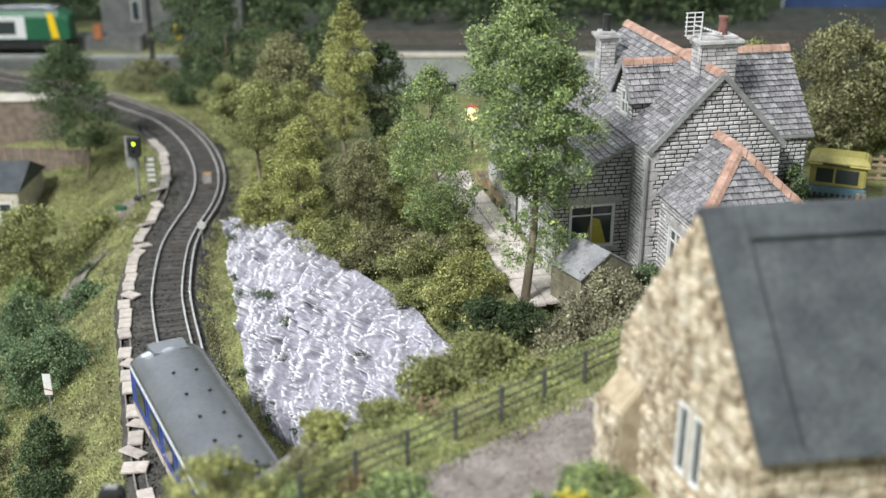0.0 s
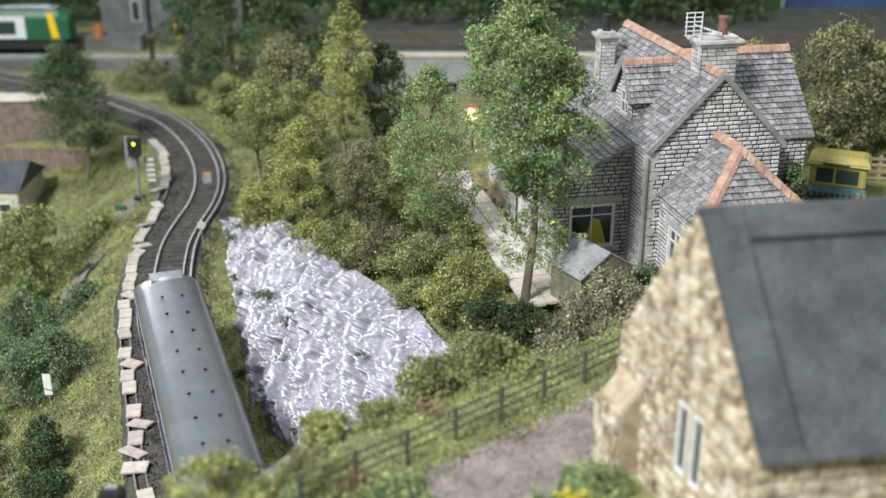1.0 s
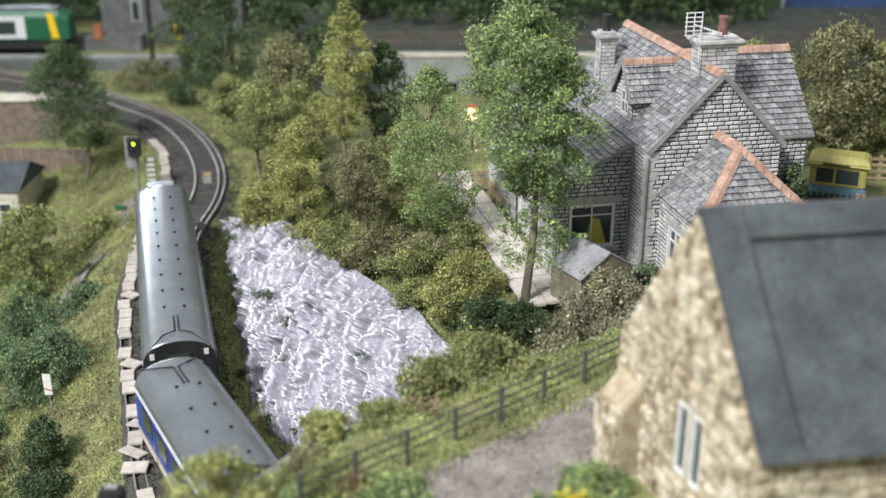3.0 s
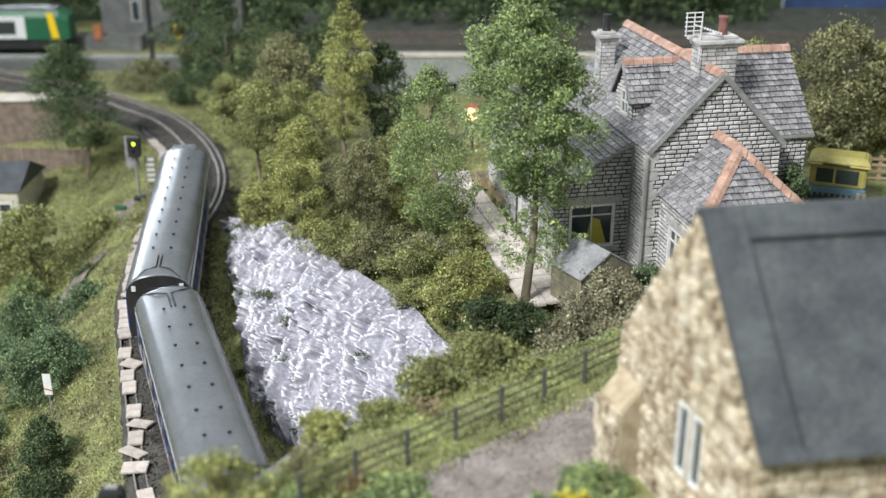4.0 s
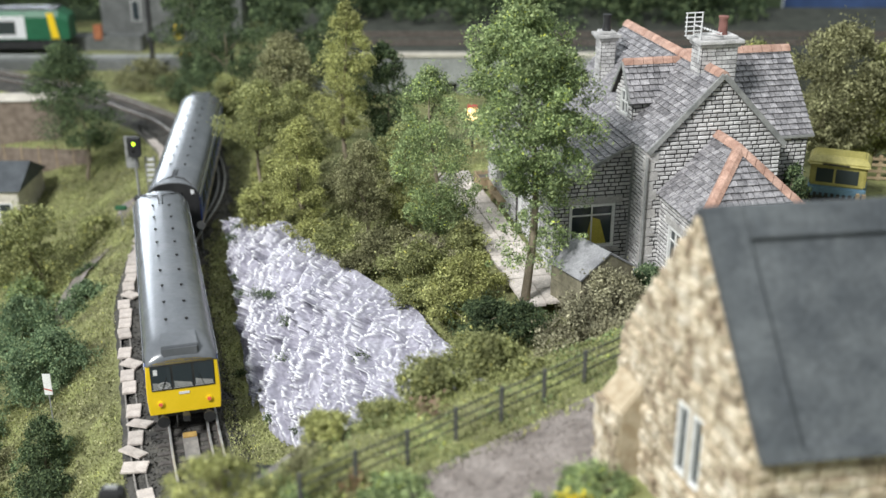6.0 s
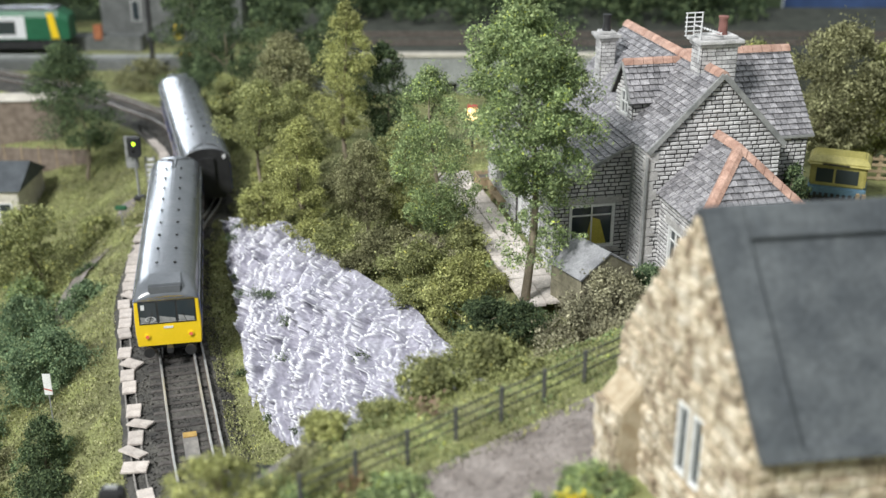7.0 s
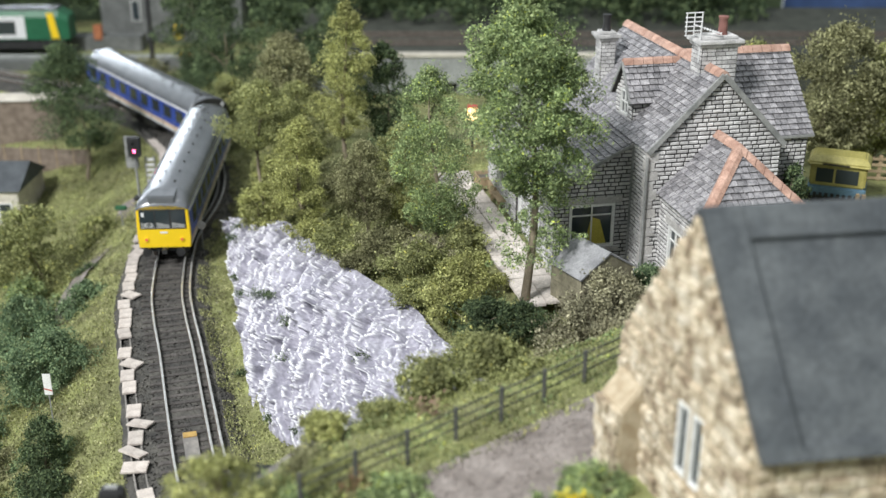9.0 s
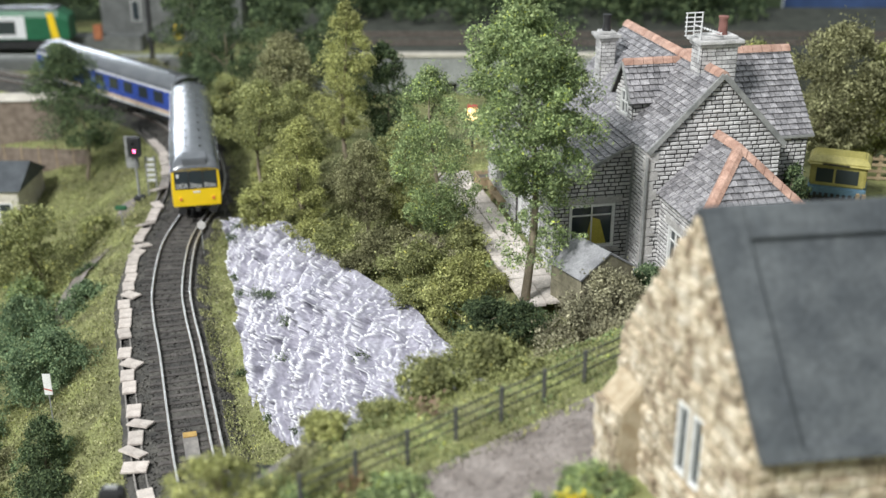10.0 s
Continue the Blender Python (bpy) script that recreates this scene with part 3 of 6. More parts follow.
            part("window_seal", Shape().box(x - 0.04, x - 0.03, y0, y1, 2.02, 2.05), M_STEEL, fr)
        part("headcode_box", Shape().add([(x + 0.10, -0.72, 3.2), (x + 0.10, 0.72, 3.2), (x + 0.16, 0.70, 3.74), (x + 0.16, -0.70, 3.74), (x + 1.3, -0.7, 3.5), (x + 1.3, 0.7, 3.5), (x + 1.25, 0.66, 3.80), (x + 1.25, -0.66, 3.80)], [(0, 1, 2, 3), (3, 2, 6, 7), (4, 7, 6, 5), (0, 3, 7, 4), (1, 5, 6, 2)]), M_CARROOF, car, bevel=0.03)
        part("headcode_panel", Shape().box(x + 0.07, x + 0.11, -0.64, 0.64, 3.27, 3.66), M_CARROOF, car)
        part("steering_wheel", Shape().loft([[(x - 0.045, 0.72 + (0.2 + 0.035 * math.cos(b)) * math.cos(a), 2.2 + 0.6 * (0.2 + 0.035 * math.cos(b)) * math.sin(a)) for b in (0, 1.57, 3.14, 4.71)] for a in (2 * math.pi * k / 16 for k in range(17))], caps=False), M_STRIPEWHITE, car, "white handwheel behind the glass")
        part("paper_notice", Shape().box(x - 0.042, x - 0.034, 0.93, 1.08, 2.66, 2.9), M_STRIPEWHITE, car)
        part("badge", Shape().box(x - 0.02, x + 0.01, -0.2, 0.2, 1.72, 1.82), M_STRIPEWHITE, car)
        for sgn in (1, -1):
            part("tail_lamp_rim", Shape().tube([(x + 0.05, sgn * 0.92, 1.38), (x - 0.05, sgn * 0.92, 1.38)], [0.13, 0.13], 12), M_YELLOW, car)
            part("tail_lamp", Shape().tube([(x - 0.03, sgn * 0.92, 1.38), (x - 0.08, sgn * 0.92, 1.38)], [0.085, 0.075], 12), mat("tail_red", (0.75, 0.10, 0.06), (0.85, 0.2, 0.12), 3, 0.3), car, "red tail lamp lens")
            part("buffer", Shape().tube([(x + 0.1, sgn * 0.87, 0.8), (x - 0.35, sgn * 0.87, 0.8), (x - 0.36, sgn * 0.87, 0.8), (x - 0.42, sgn * 0.87, 0.8)], [0.1, 0.1, 0.24, 0.24], 12), M_CARDARK, car)
            part("wiper", Shape().tube([(x - 0.045, sgn * 0.8, 2.0), (x - 0.05, sgn * 0.62, 2.5)], [0.015, 0.015], 4), M_CARDARK, car)
        part("coupling", Shape().box(x - 0.35, x + 0.1, -0.14, 0.14, 0.66, 0.92), M_CARDARK, car, bevel=0.03)
        part("air_pipe", Shape().tube([(x - 0.05, 0.35, 0.85), (x - 0.15, 0.36, 0.6), (x - 0.1, 0.38, 0.35)], [0.03, 0.03, 0.03], 5), M_CARDARK, car)
    return car


tail_coach = make_coach("railway_coach", "blue railcar with grey roof and yellow tail cab", True)
lead_coach = make_coach("railway_coach", "blue railcar with grey roof leading the train", True, LEAD_HALF)


# ---- walls of single stones and roofs of single slates ----
def spans(poly, y):
    xs = []
    for (x0, y0), (x1, y1) in zip(poly, poly[1:] + poly[:1]):
        if (y0 <= y) != (y1 <= y):
            xs.append(x0 + (y - y0) / (y1 - y0) * (x1 - x0))
    xs.sort()
    return list(zip(xs[::2], xs[1::2]))


def cells(poly, holes, w, h, gap, rng, jitter=0.35):
    """Courses of pieces over a polygon, less its openings: (x0, x1, y0, y1)."""
    y0, y1 = min(p[1] for p in poly), max(p[1] for p in poly)
    n = max(1, round((y1 - y0) / h))
    h = (y1 - y0) / n
    out = []
    for i in range(n):
        b = y0 + i * h
        for s0, s1 in spans(poly, b + h * 0.5):
            cuts = [(s0, s1)]
            for hx0, hx1, hy0, hy1 in holes:
                if b + h * 0.6 > hy0 and b + h * 0.4 < hy1:
                    cuts = [c for a0, a1 in cuts for c in ((a0, min(a1, hx0)), (max(a0, hx1), a1)) if c[1] - c[0] > 0.05]
            for a0, a1 in cuts:
                x = a0
                first = True
                while x < a1 - 0.02:
                    ww = w * rng.uniform(1 - jitter, 1 + jitter) * (0.55 if first and i % 2 else 1)
                    first = False
                    e = x + ww
                    if a1 - e < w * 0.35:
                        e = a1
                    out.append((x + gap / 2, e - gap / 2, b + gap / 2, b + h - gap / 2))
                    x = e
    return out


def stones(parent, poly, holes, frame_m, w, h, material, seed, singles=40, proud=0.05, gap=0.035, name="stone", tilt=0.0):
    """Stones on a wall plane: frame_m maps (along, up, out) to the thing's space."""
    rng = random.Random(seed)
    cs = cells(poly, holes, w, h, gap, rng)
    picked = set(rng.sample(range(len(cs)), min(singles, len(cs))))
    joined = Shape()
    pr = None
    for i, (x0, x1, y0, y1) in enumerate(cs):
        t = proud * rng.uniform(0.6, 1.3)
        e = min(0.03, (x1 - x0) * 0.2)
        j = [rng.uniform(-0.012, 0.012) for _ in range(8)]
        if tilt:
            t0, t1, e = tilt, 0.012, 0.0
            ring = [(x0, y0 - h * 0.12 + j[0], t0), (x1, y0 - h * 0.12 + j[1], t0), (x1, y1, t1), (x0, y1, t1)]
        else:
            ring = [(x0 + e + j[0], y0 + e + j[1], t), (x1 - e + j[2], y0 + e + j[3], t), (x1 - e + j[4], y1 - e + j[5], t), (x0 + e + j[6], y1 - e + j[7], t)]
        back = [(x0, y0 - (h * 0.12 if tilt else 0), -0.01), (x1, y0 - (h * 0.12 if tilt else 0), -0.01), (x1, y1, -0.01), (x0, y1, -0.01)]
        vs = [frame_m @ Vector(p) for p in back + ring]
        fs = [(4, 5, 6, 7), (0, 1, 5, 4), (1, 2, 6, 5), (2, 3, 7, 6), (3, 0, 4, 7)]
        if i in picked:
            part(name, Shape().add(vs, fs), material, parent)
        else:
            joined.add(vs, fs)
    if joined.v:
        ob = part("slating" if tilt else "stonework", joined, material, parent)
        tagged(ob, kind="stuff")


def plane(o, along, up):
    """Space of a wall or roof plane from its corner and two directions."""
    a = Vector(along).normalized()
    u = Vector(up).normalized()
    n = a.cross(u)
    return Matrix(((a.x, u.x, n.x, o[0]), (a.y, u.y, n.y, o[1]), (a.z, u.z, n.z, o[2]), (0, 0, 0, 1)))


def wall(parent, poly, holes, fm, seed, material=None, mortar=None, thick=0.3, w=0.38, h=0.175, singles=35, name="wall", label="", gap=0.035, proud=0.05):
    """A backing wall of mortar with its openings cut, and stones on it."""
    sh = Shape()
    ys = sorted({p[1] for p in poly} | {v for hl in holes for v in hl[2:]})
    if not holes:
        sh.slab([fm @ Vector((x, y, 0)) for x, y in poly], thick, fm.to_3x3() @ Vector((0, 0, 1)))
        ys = []
    for a, b in zip(ys, ys[1:]):
        lo, hi = spans(poly, a + 1e-4), spans(poly, b - 1e-4)
        for (l0, l1), (h0, h1) in zip(lo, hi):
            strips = [((l0, h0), (l1, h1))]
            for hx0, hx1, hy0, hy1 in holes:
                if (a + b) / 2 > hy0 and (a + b) / 2 < hy1:
                    strips = [c for s, e in strips for c in ((s, (min(e[0], hx0),) * 2), ((max(s[0], hx1),) * 2, e)) if c[1][0] - c[0][0] > 0.01 or c[1][1] - c[0][1] > 0.01]
            for (s0, s1), (e0, e1) in strips:
                sh.add([fm @ Vector(p) for p in ((s0, a, 0), (e0, a, 0), (e1, b, 0), (s1, b, 0), (s0, a, -thick), (e0, a, -thick), (e1, b, -thick), (s1, b, -thick))],
                       [(0, 1, 2, 3), (7, 6, 5, 4), (0, 4, 5, 1), (1, 5, 6, 2), (2, 6, 7, 3), (3, 7, 4, 0)])
    wl = part(name, sh, mortar or M_MORTAR, parent, label, weld=bool(holes))
    stones(wl, poly, holes, fm, w, h, material or M_STONE, seed, singles, gap=gap, proud=proud)
    return wl


def slated(parent, poly, fm, seed, singles=45, w=0.34, h=0.27, thick=0.1, label=""):
    sh = Shape().slab([fm @ Vector((x, y, 0)) for x, y in poly], thick, fm.to_3x3() @ Vector((0, 0, 1)))
    rf = part("roof", sh, M_MORTAR, parent, label)
    stones(rf, poly, [], fm, w, h, M_SLATE, seed, singles, gap=0.034, name="slate", tilt=0.085)
    return rf


def ridge_row(parent, a, b, wide=0.26, step=0.45, drop=0.16):
    a, b = Vector(a), Vector(b)
    d = (b - a)
    n = max(1, round(d.length / step))
    u = d.normalized()
    sidev = Vector((u.y, -u.x, 0)).normalized()
    for i in range(n):
        p, q = a + d * (i / n) + u * 0.012, a + d * ((i + 1) / n) - u * 0.012
        lift = Vector((0, 0, 0.012 * noise.noise((i * 3.1, a.x, a.y))))
        prof = [(-wide, -drop), (-wide * 0.5, 0.03), (0, 0.1), (wide * 0.5, 0.03), (wide, -drop), (wide * 0.4, -drop * 0.6), (-wide * 0.4, -drop * 0.6)]
        part("ridge_tile", Shape().loft([[e + lift + sidev * x + Vector((0, 0, z)) for x, z in prof] for e in (p, q)]), M_RIDGE, parent)


def window_unit(parent, fm, x0, x1, y0, y1, bars=1, transom=0.7, depth=0.12, wide=0.09, name="window"):
    """A white framed window set back in its opening."""
    win = new(name)
    win.parent = parent
    fr = Shape()
    for b in ((x0, x1, y0, y0 + wide), (x0, x1, y1 - wide, y1), (x0, x0 + wide, y0 + wide, y1 - wide), (x1 - wide, x1, y0 + wide, y1 - wide)):
        fr.box(b[0], b[1], b[2], b[3], -depth, 0.03, fm)
    part("window_frame", fr, M_WHITE, win, "white painted frame")
    bs = Shape()
    for i in range(bars):
        x = x0 + (x1 - x0) * (i + 1) / (bars + 1)
        bs.box(x - 0.025, x + 0.025, y0 + wide, y1 - wide, -depth + 0.01, 0.0, fm)
    if transom:
        y = y0 + (y1 - y0) * transom
        bs.box(x0 + wide, x1 - wide, y - 0.025, y + 0.025, -depth + 0.015, -0.005, fm)
    part("glazing_bar", bs, M_WHITE, win)
    part("pane", Shape().box(x0 + wide * 0.6, x1 - wide * 0.6, y0 + wide * 0.6, y1 - wide * 0.6, -depth * 0.75, -depth * 0.6, fm), M_GLASS, win)
    return win


def bar(parent, name, a, b, w, h, material, label=""):
    """A squared bar between two points, its height upright."""
    a, b = Vector(a), Vector(b)
    u = (b - a).normalized()
    s = u.cross(Vector((0, 0, 1))).normalized() * w / 2
    if s.length < 1e-6:
        s = Vector((w / 2, 0, 0))
    t = s.cross(u).normalized() * h / 2
    return part(name, Shape().loft([[p + s + t, p - s + t, p - s - t, p + s - t] for p in (a, b)]), material, parent, label, bevel=min(w, h) * 0.12)


# ---- stone cottage on the plateau ----
def cottage():
    c = thing("stone_cottage", "grey stone cottage with slate roofs and terracotta ridge tiles", "house", 8.2, 42.16, 4.3, 12)
    Z = 0.2
    eave, top, W, D = 5.72, 8.64, 5.7, 10.3
    half = W / 2
    # front gable block
    fm = plane((0, 0, 0), (1, 0, 0), (0, 0, 1))
    wall(c, [(0, 0), (W, 0), (W, eave), (half, top), (0, eave)], [], fm, 1, singles=60, name="gable_wall")
    lm = plane((0, 1.66, 0), (0, -1, 0), (0, 0, 1))
    wall(c, [(0, 0), (1.66, 0), (1.66, eave), (0, eave)], [], lm, 2, name="side_wall", singles=30)
    rm = plane((W, 0, 0), (0, 1, 0), (0, 0, 1))
    wall(c, [(0, 0), (D, 0), (D, eave), (0, eave)], [], rm, 3, name="side_wall", singles=20)
    bm_ = plane((W, D, 0), (-1, 0, 0), (0, 0, 1))
    wall(c, [(0, 0), (W, 0), (W, eave), (half, top), (0, eave)], [], bm_, 4, name="rear_wall", singles=10)
    # quoins on the front corner
    for i in range(14):
        w0 = 0.42 if i % 2 else 0.26
        w1 = 0.26 if i % 2 else 0.42
        part("quoin", Shape().box(-0.055, w0, -0.06, 0.0, i * 0.4 + 0.01, i * 0.4 + 0.38).box(-0.06, 0.0, -0.055, w1, i * 0.4 + 0.01, i * 0.4 + 0.38), M_QUOIN, c, bevel=0.015)
    # main roof
    ov = 0.1
    sl = math.hypot(half + ov, top - eave + ov)
    e0 = eave - ov
    L = plane((-ov, D + 0.2, e0), (0, -1, 0), (half + ov, 0, top - e0))
    slated(c, [(0, 0), (D + 0.32, 0), (D + 0.32, sl), (0, sl)], L, 5, 80)
    R = plane((W + ov, -0.12, e0), (0, 1, 0), (-half - ov, 0, top - e0))
    slated(c, [(0, 0), (D + 0.32, 0), (D + 0.32, sl), (0, sl)], R, 6, 40)
    for x in (-ov, W + ov):
        bar(c, "bargeboard", (x, -0.14, e0 - 0.03), (half, -0.14, top - 0.03), 0.09, 0.22, M_GREYTRIM)
    ridge_row(c, (half, -0.12, top + 0.06), (half, D + 0.2, top + 0.06))
    # right wing, its roof facing forward
    wz, wa, wb = 5.70, 1.1, 7.5
    wm = plane((W, wa, 0), (1, 0, 0), (0, 0, 1))
    wall(c, [(0, 0), (wb - W, 0), (wb - W, wz), (0, wz)], [], wm, 7, name="wing_wall", singles=30)
    wg = plane((wb, wa, 0), (0, 1, 0), (0, 0, 1))
    wall(c, [(0, 0), (5.6, 0), (5.6, wz), (2.8, top), (0, wz)], [], wg, 8, name="wing_gable", singles=20)
    ws = math.hypot(2.8 + ov, top - wz + ov)
    slated(c, [(0, 0), (wb + 0.2 - half, 0), (wb + 0.2 - half, ws), (0, ws)], plane((half, wa - ov, wz - ov), (1, 0, 0), (0, 2.8 + ov, top - wz + ov)), 9, 90)
    slated(c, [(0, 0), (wb + 0.2 - half, 0), (wb + 0.2 - half, ws), (0, ws)], plane((wb + 0.2, wa + 5.6 + ov, wz - ov), (-1, 0, 0), (0, -2.8 - ov, top - wz + ov)), 10, 10)
    ridge_row(c, (half, wa + 2.8, top + 0.06), (wb + 0.2, wa + 2.8, top + 0.06))
    bar(c, "gutter", (W - 0.4, wa - ov - 0.05, wz - ov - 0.04), (wb + 0.2, wa - ov - 0.05, wz - ov - 0.04), 0.12, 0.12, M_GREYTRIM)
    # left wing with the shallow roof
    lw, la = 3.3, 1.66
    hi, lo = 5.42, 3.81
    win = (-2.65 + lw, -0.65 + lw, 1.0, 2.95)
    fm2 = plane((-lw, la, 0), (1, 0, 0), (0, 0, 1))
    wall(c, [(0, 0), (lw, 0), (lw, hi), (0, lo)], [win], fm2, 11, name="wing_wall", singles=60)
    window_unit(c, fm2, *win, bars=1, transom=0.74, wide=0.12)
    # yellow reflection in the glass, put in as a coloured sheet before the pane
    part("pane_reflection", Shape().slab([fm2 @ Vector(p) for p in ((win[0] + 0.75, win[2] + 0.1, -0.06), (win[1] - 0.3, win[2] + 0.1, -0.06), (win[1] - 0.62, win[3] - 0.75, -0.06), (win[0] + 1.0, win[3] - 0.6, -0.06))], 0.01, (0, -1, 0)), mat("reflected_yellow", (0.42, 0.36, 0.05), (0.5, 0.43, 0.08), 2), c, "yellow sheet in front of the pane, standing for a reflection")
    part("lintel", Shape().box(win[0] - 0.3, win[1] + 0.3, win[3] + 0.02, win[3] + 0.3, 0.0, 0.07, fm2), M_QUOIN, c, "pale stone lintel", bevel=0.02)
    part("sill", Shape().box(win[0] - 0.2, win[1] + 0.2, win[2] - 0.2, win[2] - 0.02, 0.0, 0.14, fm2), M_QUOIN, c, bevel=0.02)
    fm3 = plane((-lw, la + 11, 0), (0, -1, 0), (0, 0, 1))
    hl = [(2.2, 3.3, 0.9, 2.3), (5.2, 6.2, 0, 2.1), (7.9, 9.0, 0.9, 2.3)]
    wall(c, [(0, 0), (11, 0), (11, lo), (0, lo)], hl, fm3, 12, name="wing_wall", singles=40)
    for k, hh in enumerate(hl):
        if k == 1:
            part("door", Shape().box(hh[0], hh[1], hh[2], hh[3], -0.16, -0.08, fm3), M_WHITE, c, "white front door", bevel=0.02)
        else:
            window_unit(c, fm3, *hh)
    ls = math.hypot(lw + 0.3, hi + 0.1 - lo + 0.15)
    slated(c, [(0, 0), (11.12, 0), (11.12, ls), (0, ls)], plane((-lw - 0.3, la + 11, lo - 0.1), (0, -1, 0), (lw + 0.3, 0, hi + 0.1 - lo + 0.15)), 13, 60)
    bar(c, "bargeboard", (-lw - 0.3, la - 0.16, lo - 0.12), (0, la - 0.16, hi + 0.1), 0.06, 0.14, M_GREYTRIM)
    # dormer
    dw, dz, dtop, da, db = 0.95, 7.15, 8.40, 3.75, 0.3
    dm = plane((db, da + dw, 0), (0, -1, 0), (0, 0, 1))
    dwin = (0.5, 1.4, 6.15, 7.2)
    wall(c, [(0, 5.8), (2 * dw, 5.8), (2 * dw, dz), (dw, dtop - 0.15), (0, dz)], [dwin], dm, 14, name="dormer_wall", singles=10, thick=0.15)
    window_unit(c, dm, *dwin, bars=1, transom=0.5, wide=0.08)
    cm = plane((db, da - dw, 0), (1, 0, 0), (0, 0, 1))
    wall(c, [(0, 5.95), (1.3, dz), (0, dz)], [], cm, 15, name="dormer_cheek", singles=6, thick=0.15)
    for sgn in (1, -1):
        s = math.hypot(dw + 0.2, dtop - dz + 0.27)
        if sgn == 1:
            pm = plane((db - 0.2, da - dw - 0.2, dz - 0.27), (1, 0, 0), (0, dw + 0.2, dtop - dz + 0.27))
            slated(c, [(0, 0), (1.35, 0), (2.7, s), (0, s)], pm, 16, 30)
        else:
            pm = plane((db + 2.5, da + dw + 0.2, dz - 0.27), (-1, 0, 0), (0, -dw - 0.2, dtop - dz + 0.27))
            slated(c, [(1.35, 0), (2.7, 0), (2.7, s), (0, s)], pm, 17, 5)
        bar(c, "bargeboard", (db - 0.22, da - sgn * (dw + 0.2), dz - 0.3), (db - 0.22, da, dtop - 0.03), 0.06, 0.14, M_GREYTRIM)
    ridge_row(c, (db - 0.2, da, dtop + 0.05), (db + 2.42, da, dtop + 0.05), wide=0.2)
    # hipped porch
    p0, p1, pe, pt, pd, pr = 0.45, 5.3, 3.85, 6.2, 4.1, 1.9
    pc = (p0 + p1) / 2
    pl = plane((p0 + 0.2, 0, 0), (0, -1, 0), (0, 0, 1))
    hole = (1.0, 2.3, 0.9, 2.9)
    wall(c, [(0, 0), (pd - 0.2, 0), (pd - 0.2, pe), (0, pe)], [hole], pl, 18, name="porch_wall", singles=30)
    window_unit(c, pl, *hole, bars=1, transom=0.7, wide=0.14)
    part("lintel", Shape().box(hole[0] - 0.25, hole[1] + 0.25, hole[3], hole[3] + 0.3, 0, 0.07, pl), M_QUOIN, c, bevel=0.02)
    wall(c, [(0, 0), (p1 - p0 - 0.4, 0), (p1 - p0 - 0.4, pe), (0, pe)], [], plane((p0 + 0.2, -pd + 0.2, 0), (1, 0, 0), (0, 0, 1)), 19, name="porch_wall", singles=10)
    wall(c, [(0, 0), (pd - 0.2, 0), (pd - 0.2, pe), (0, pe)], [], plane((p1 - 0.2, -pd + 0.2, 0), (0, 1, 0), (0, 0, 1)), 20, name="porch_wall", singles=10)
    s = math.hypot(pc - p0, pt - pe)
    slated(c, [(0, 0), (pd, 0), (pr, s), (0, s)], plane((p0, 0, pe), (0, -1, 0), (pc - p0, 0, pt - pe)), 21, 70)
    slated(c, [(0, 0), (pd, 0), (pd, s), (pd - pr, s)], plane((p1, -pd, pe), (0, 1, 0), (-(p1 - pc), 0, pt - pe)), 22, 30)
    s2 = math.hypot(pd - pr, pt - pe)
    slated(c, [(0, 0), (p1 - p0, 0), ((p1 - p0) / 2, s2)], plane((p0, -pd, pe), (1, 0, 0), (0, pd - pr, pt - pe)), 23, 60)
    ridge_row(c, (pc, 0, pt + 0.08), (pc, -pr, pt + 0.08))
    ridge_row(c, (pc, -pr, pt + 0.1), (p0, -pd, pe + 0.08))
    ridge_row(c, (pc, -pr, pt + 0.1), (p1, -pd, pe + 0.08))

    def chimney(x0, x1, y0, y1, z0, z1, seed, pots):
        ch = new("chimney")
        ch.parent = c
        for k, (o, al, ln) in enumerate((((x0, y0, 0), (1, 0, 0), x1 - x0), ((x1, y0, 0), (0, 1, 0), y1 - y0), ((x1, y1, 0), (-1, 0, 0), x1 - x0), ((x0, y1, 0), (0, -1, 0), y1 - y0))):
            fm = plane(o, al, (0, 0, 1))
            ob = part("stack_side", Shape().box(0, ln, z0, z1, -0.2, 0, fm), M_MORTAR, ch)
            rngc = random.Random(seed + k)
            sh = Shape()
            for x_0, x_1, y_0, y_1 in cells([(0, z0), (ln, z0), (ln, z1), (0, z1)], [], 0.34, 0.17, 0.035, rngc):
                sh.box(x_0, x_1, y_0, y_1, -0.01, 0.045, fm)
            tagged(part("stonework", sh, M_STONE, ch), kind="stuff")
        part("cap", Shape().box(x0 - 0.12, x1 + 0.12, y0 - 0.12, y1 + 0.12, z1, z1 + 0.14).box(x0 - 0.22, x1 + 0.22, y0 - 0.22, y1 + 0.22, z1 + 0.14, z1 + 0.30).box(x0 - 0.02, x1 + 0.02, y0 - 0.02, y1 + 0.02, z1 + 0.30, z1 + 0.42), M_STONE, ch, "stepped stone cap", bevel=0.03)
        for px, py, m in pots:
            part("chimney_pot", Shape().tube([(px, py, z1 + 0.4), (px, py, z1 + 0.55), (px, py, z1 + 1.05), (px, py, z1 + 1.06), (px, py, z1 + 1.15)], [0.22, 0.19, 0.17, 0.21, 0.21], 12), m, ch, bevel=0)
        return ch

    pot_red = mat("pot_clay", (0.14, 0.06, 0.05), (0.26, 0.12, 0.10), 3, 0.8)
    chimney(2.48, 3.98, 1.28, 2.2, 6.6, 9.40, 40, [(3.5, 1.75, pot_red)])
    chimney(0.7, 1.35, 8.0, 8.7, 5.4, 8.35, 50, [(1.02, 8.35, M_CARDARK)])
    # television aerial on the stack
    ae = new("aerial")
    ae.parent = c
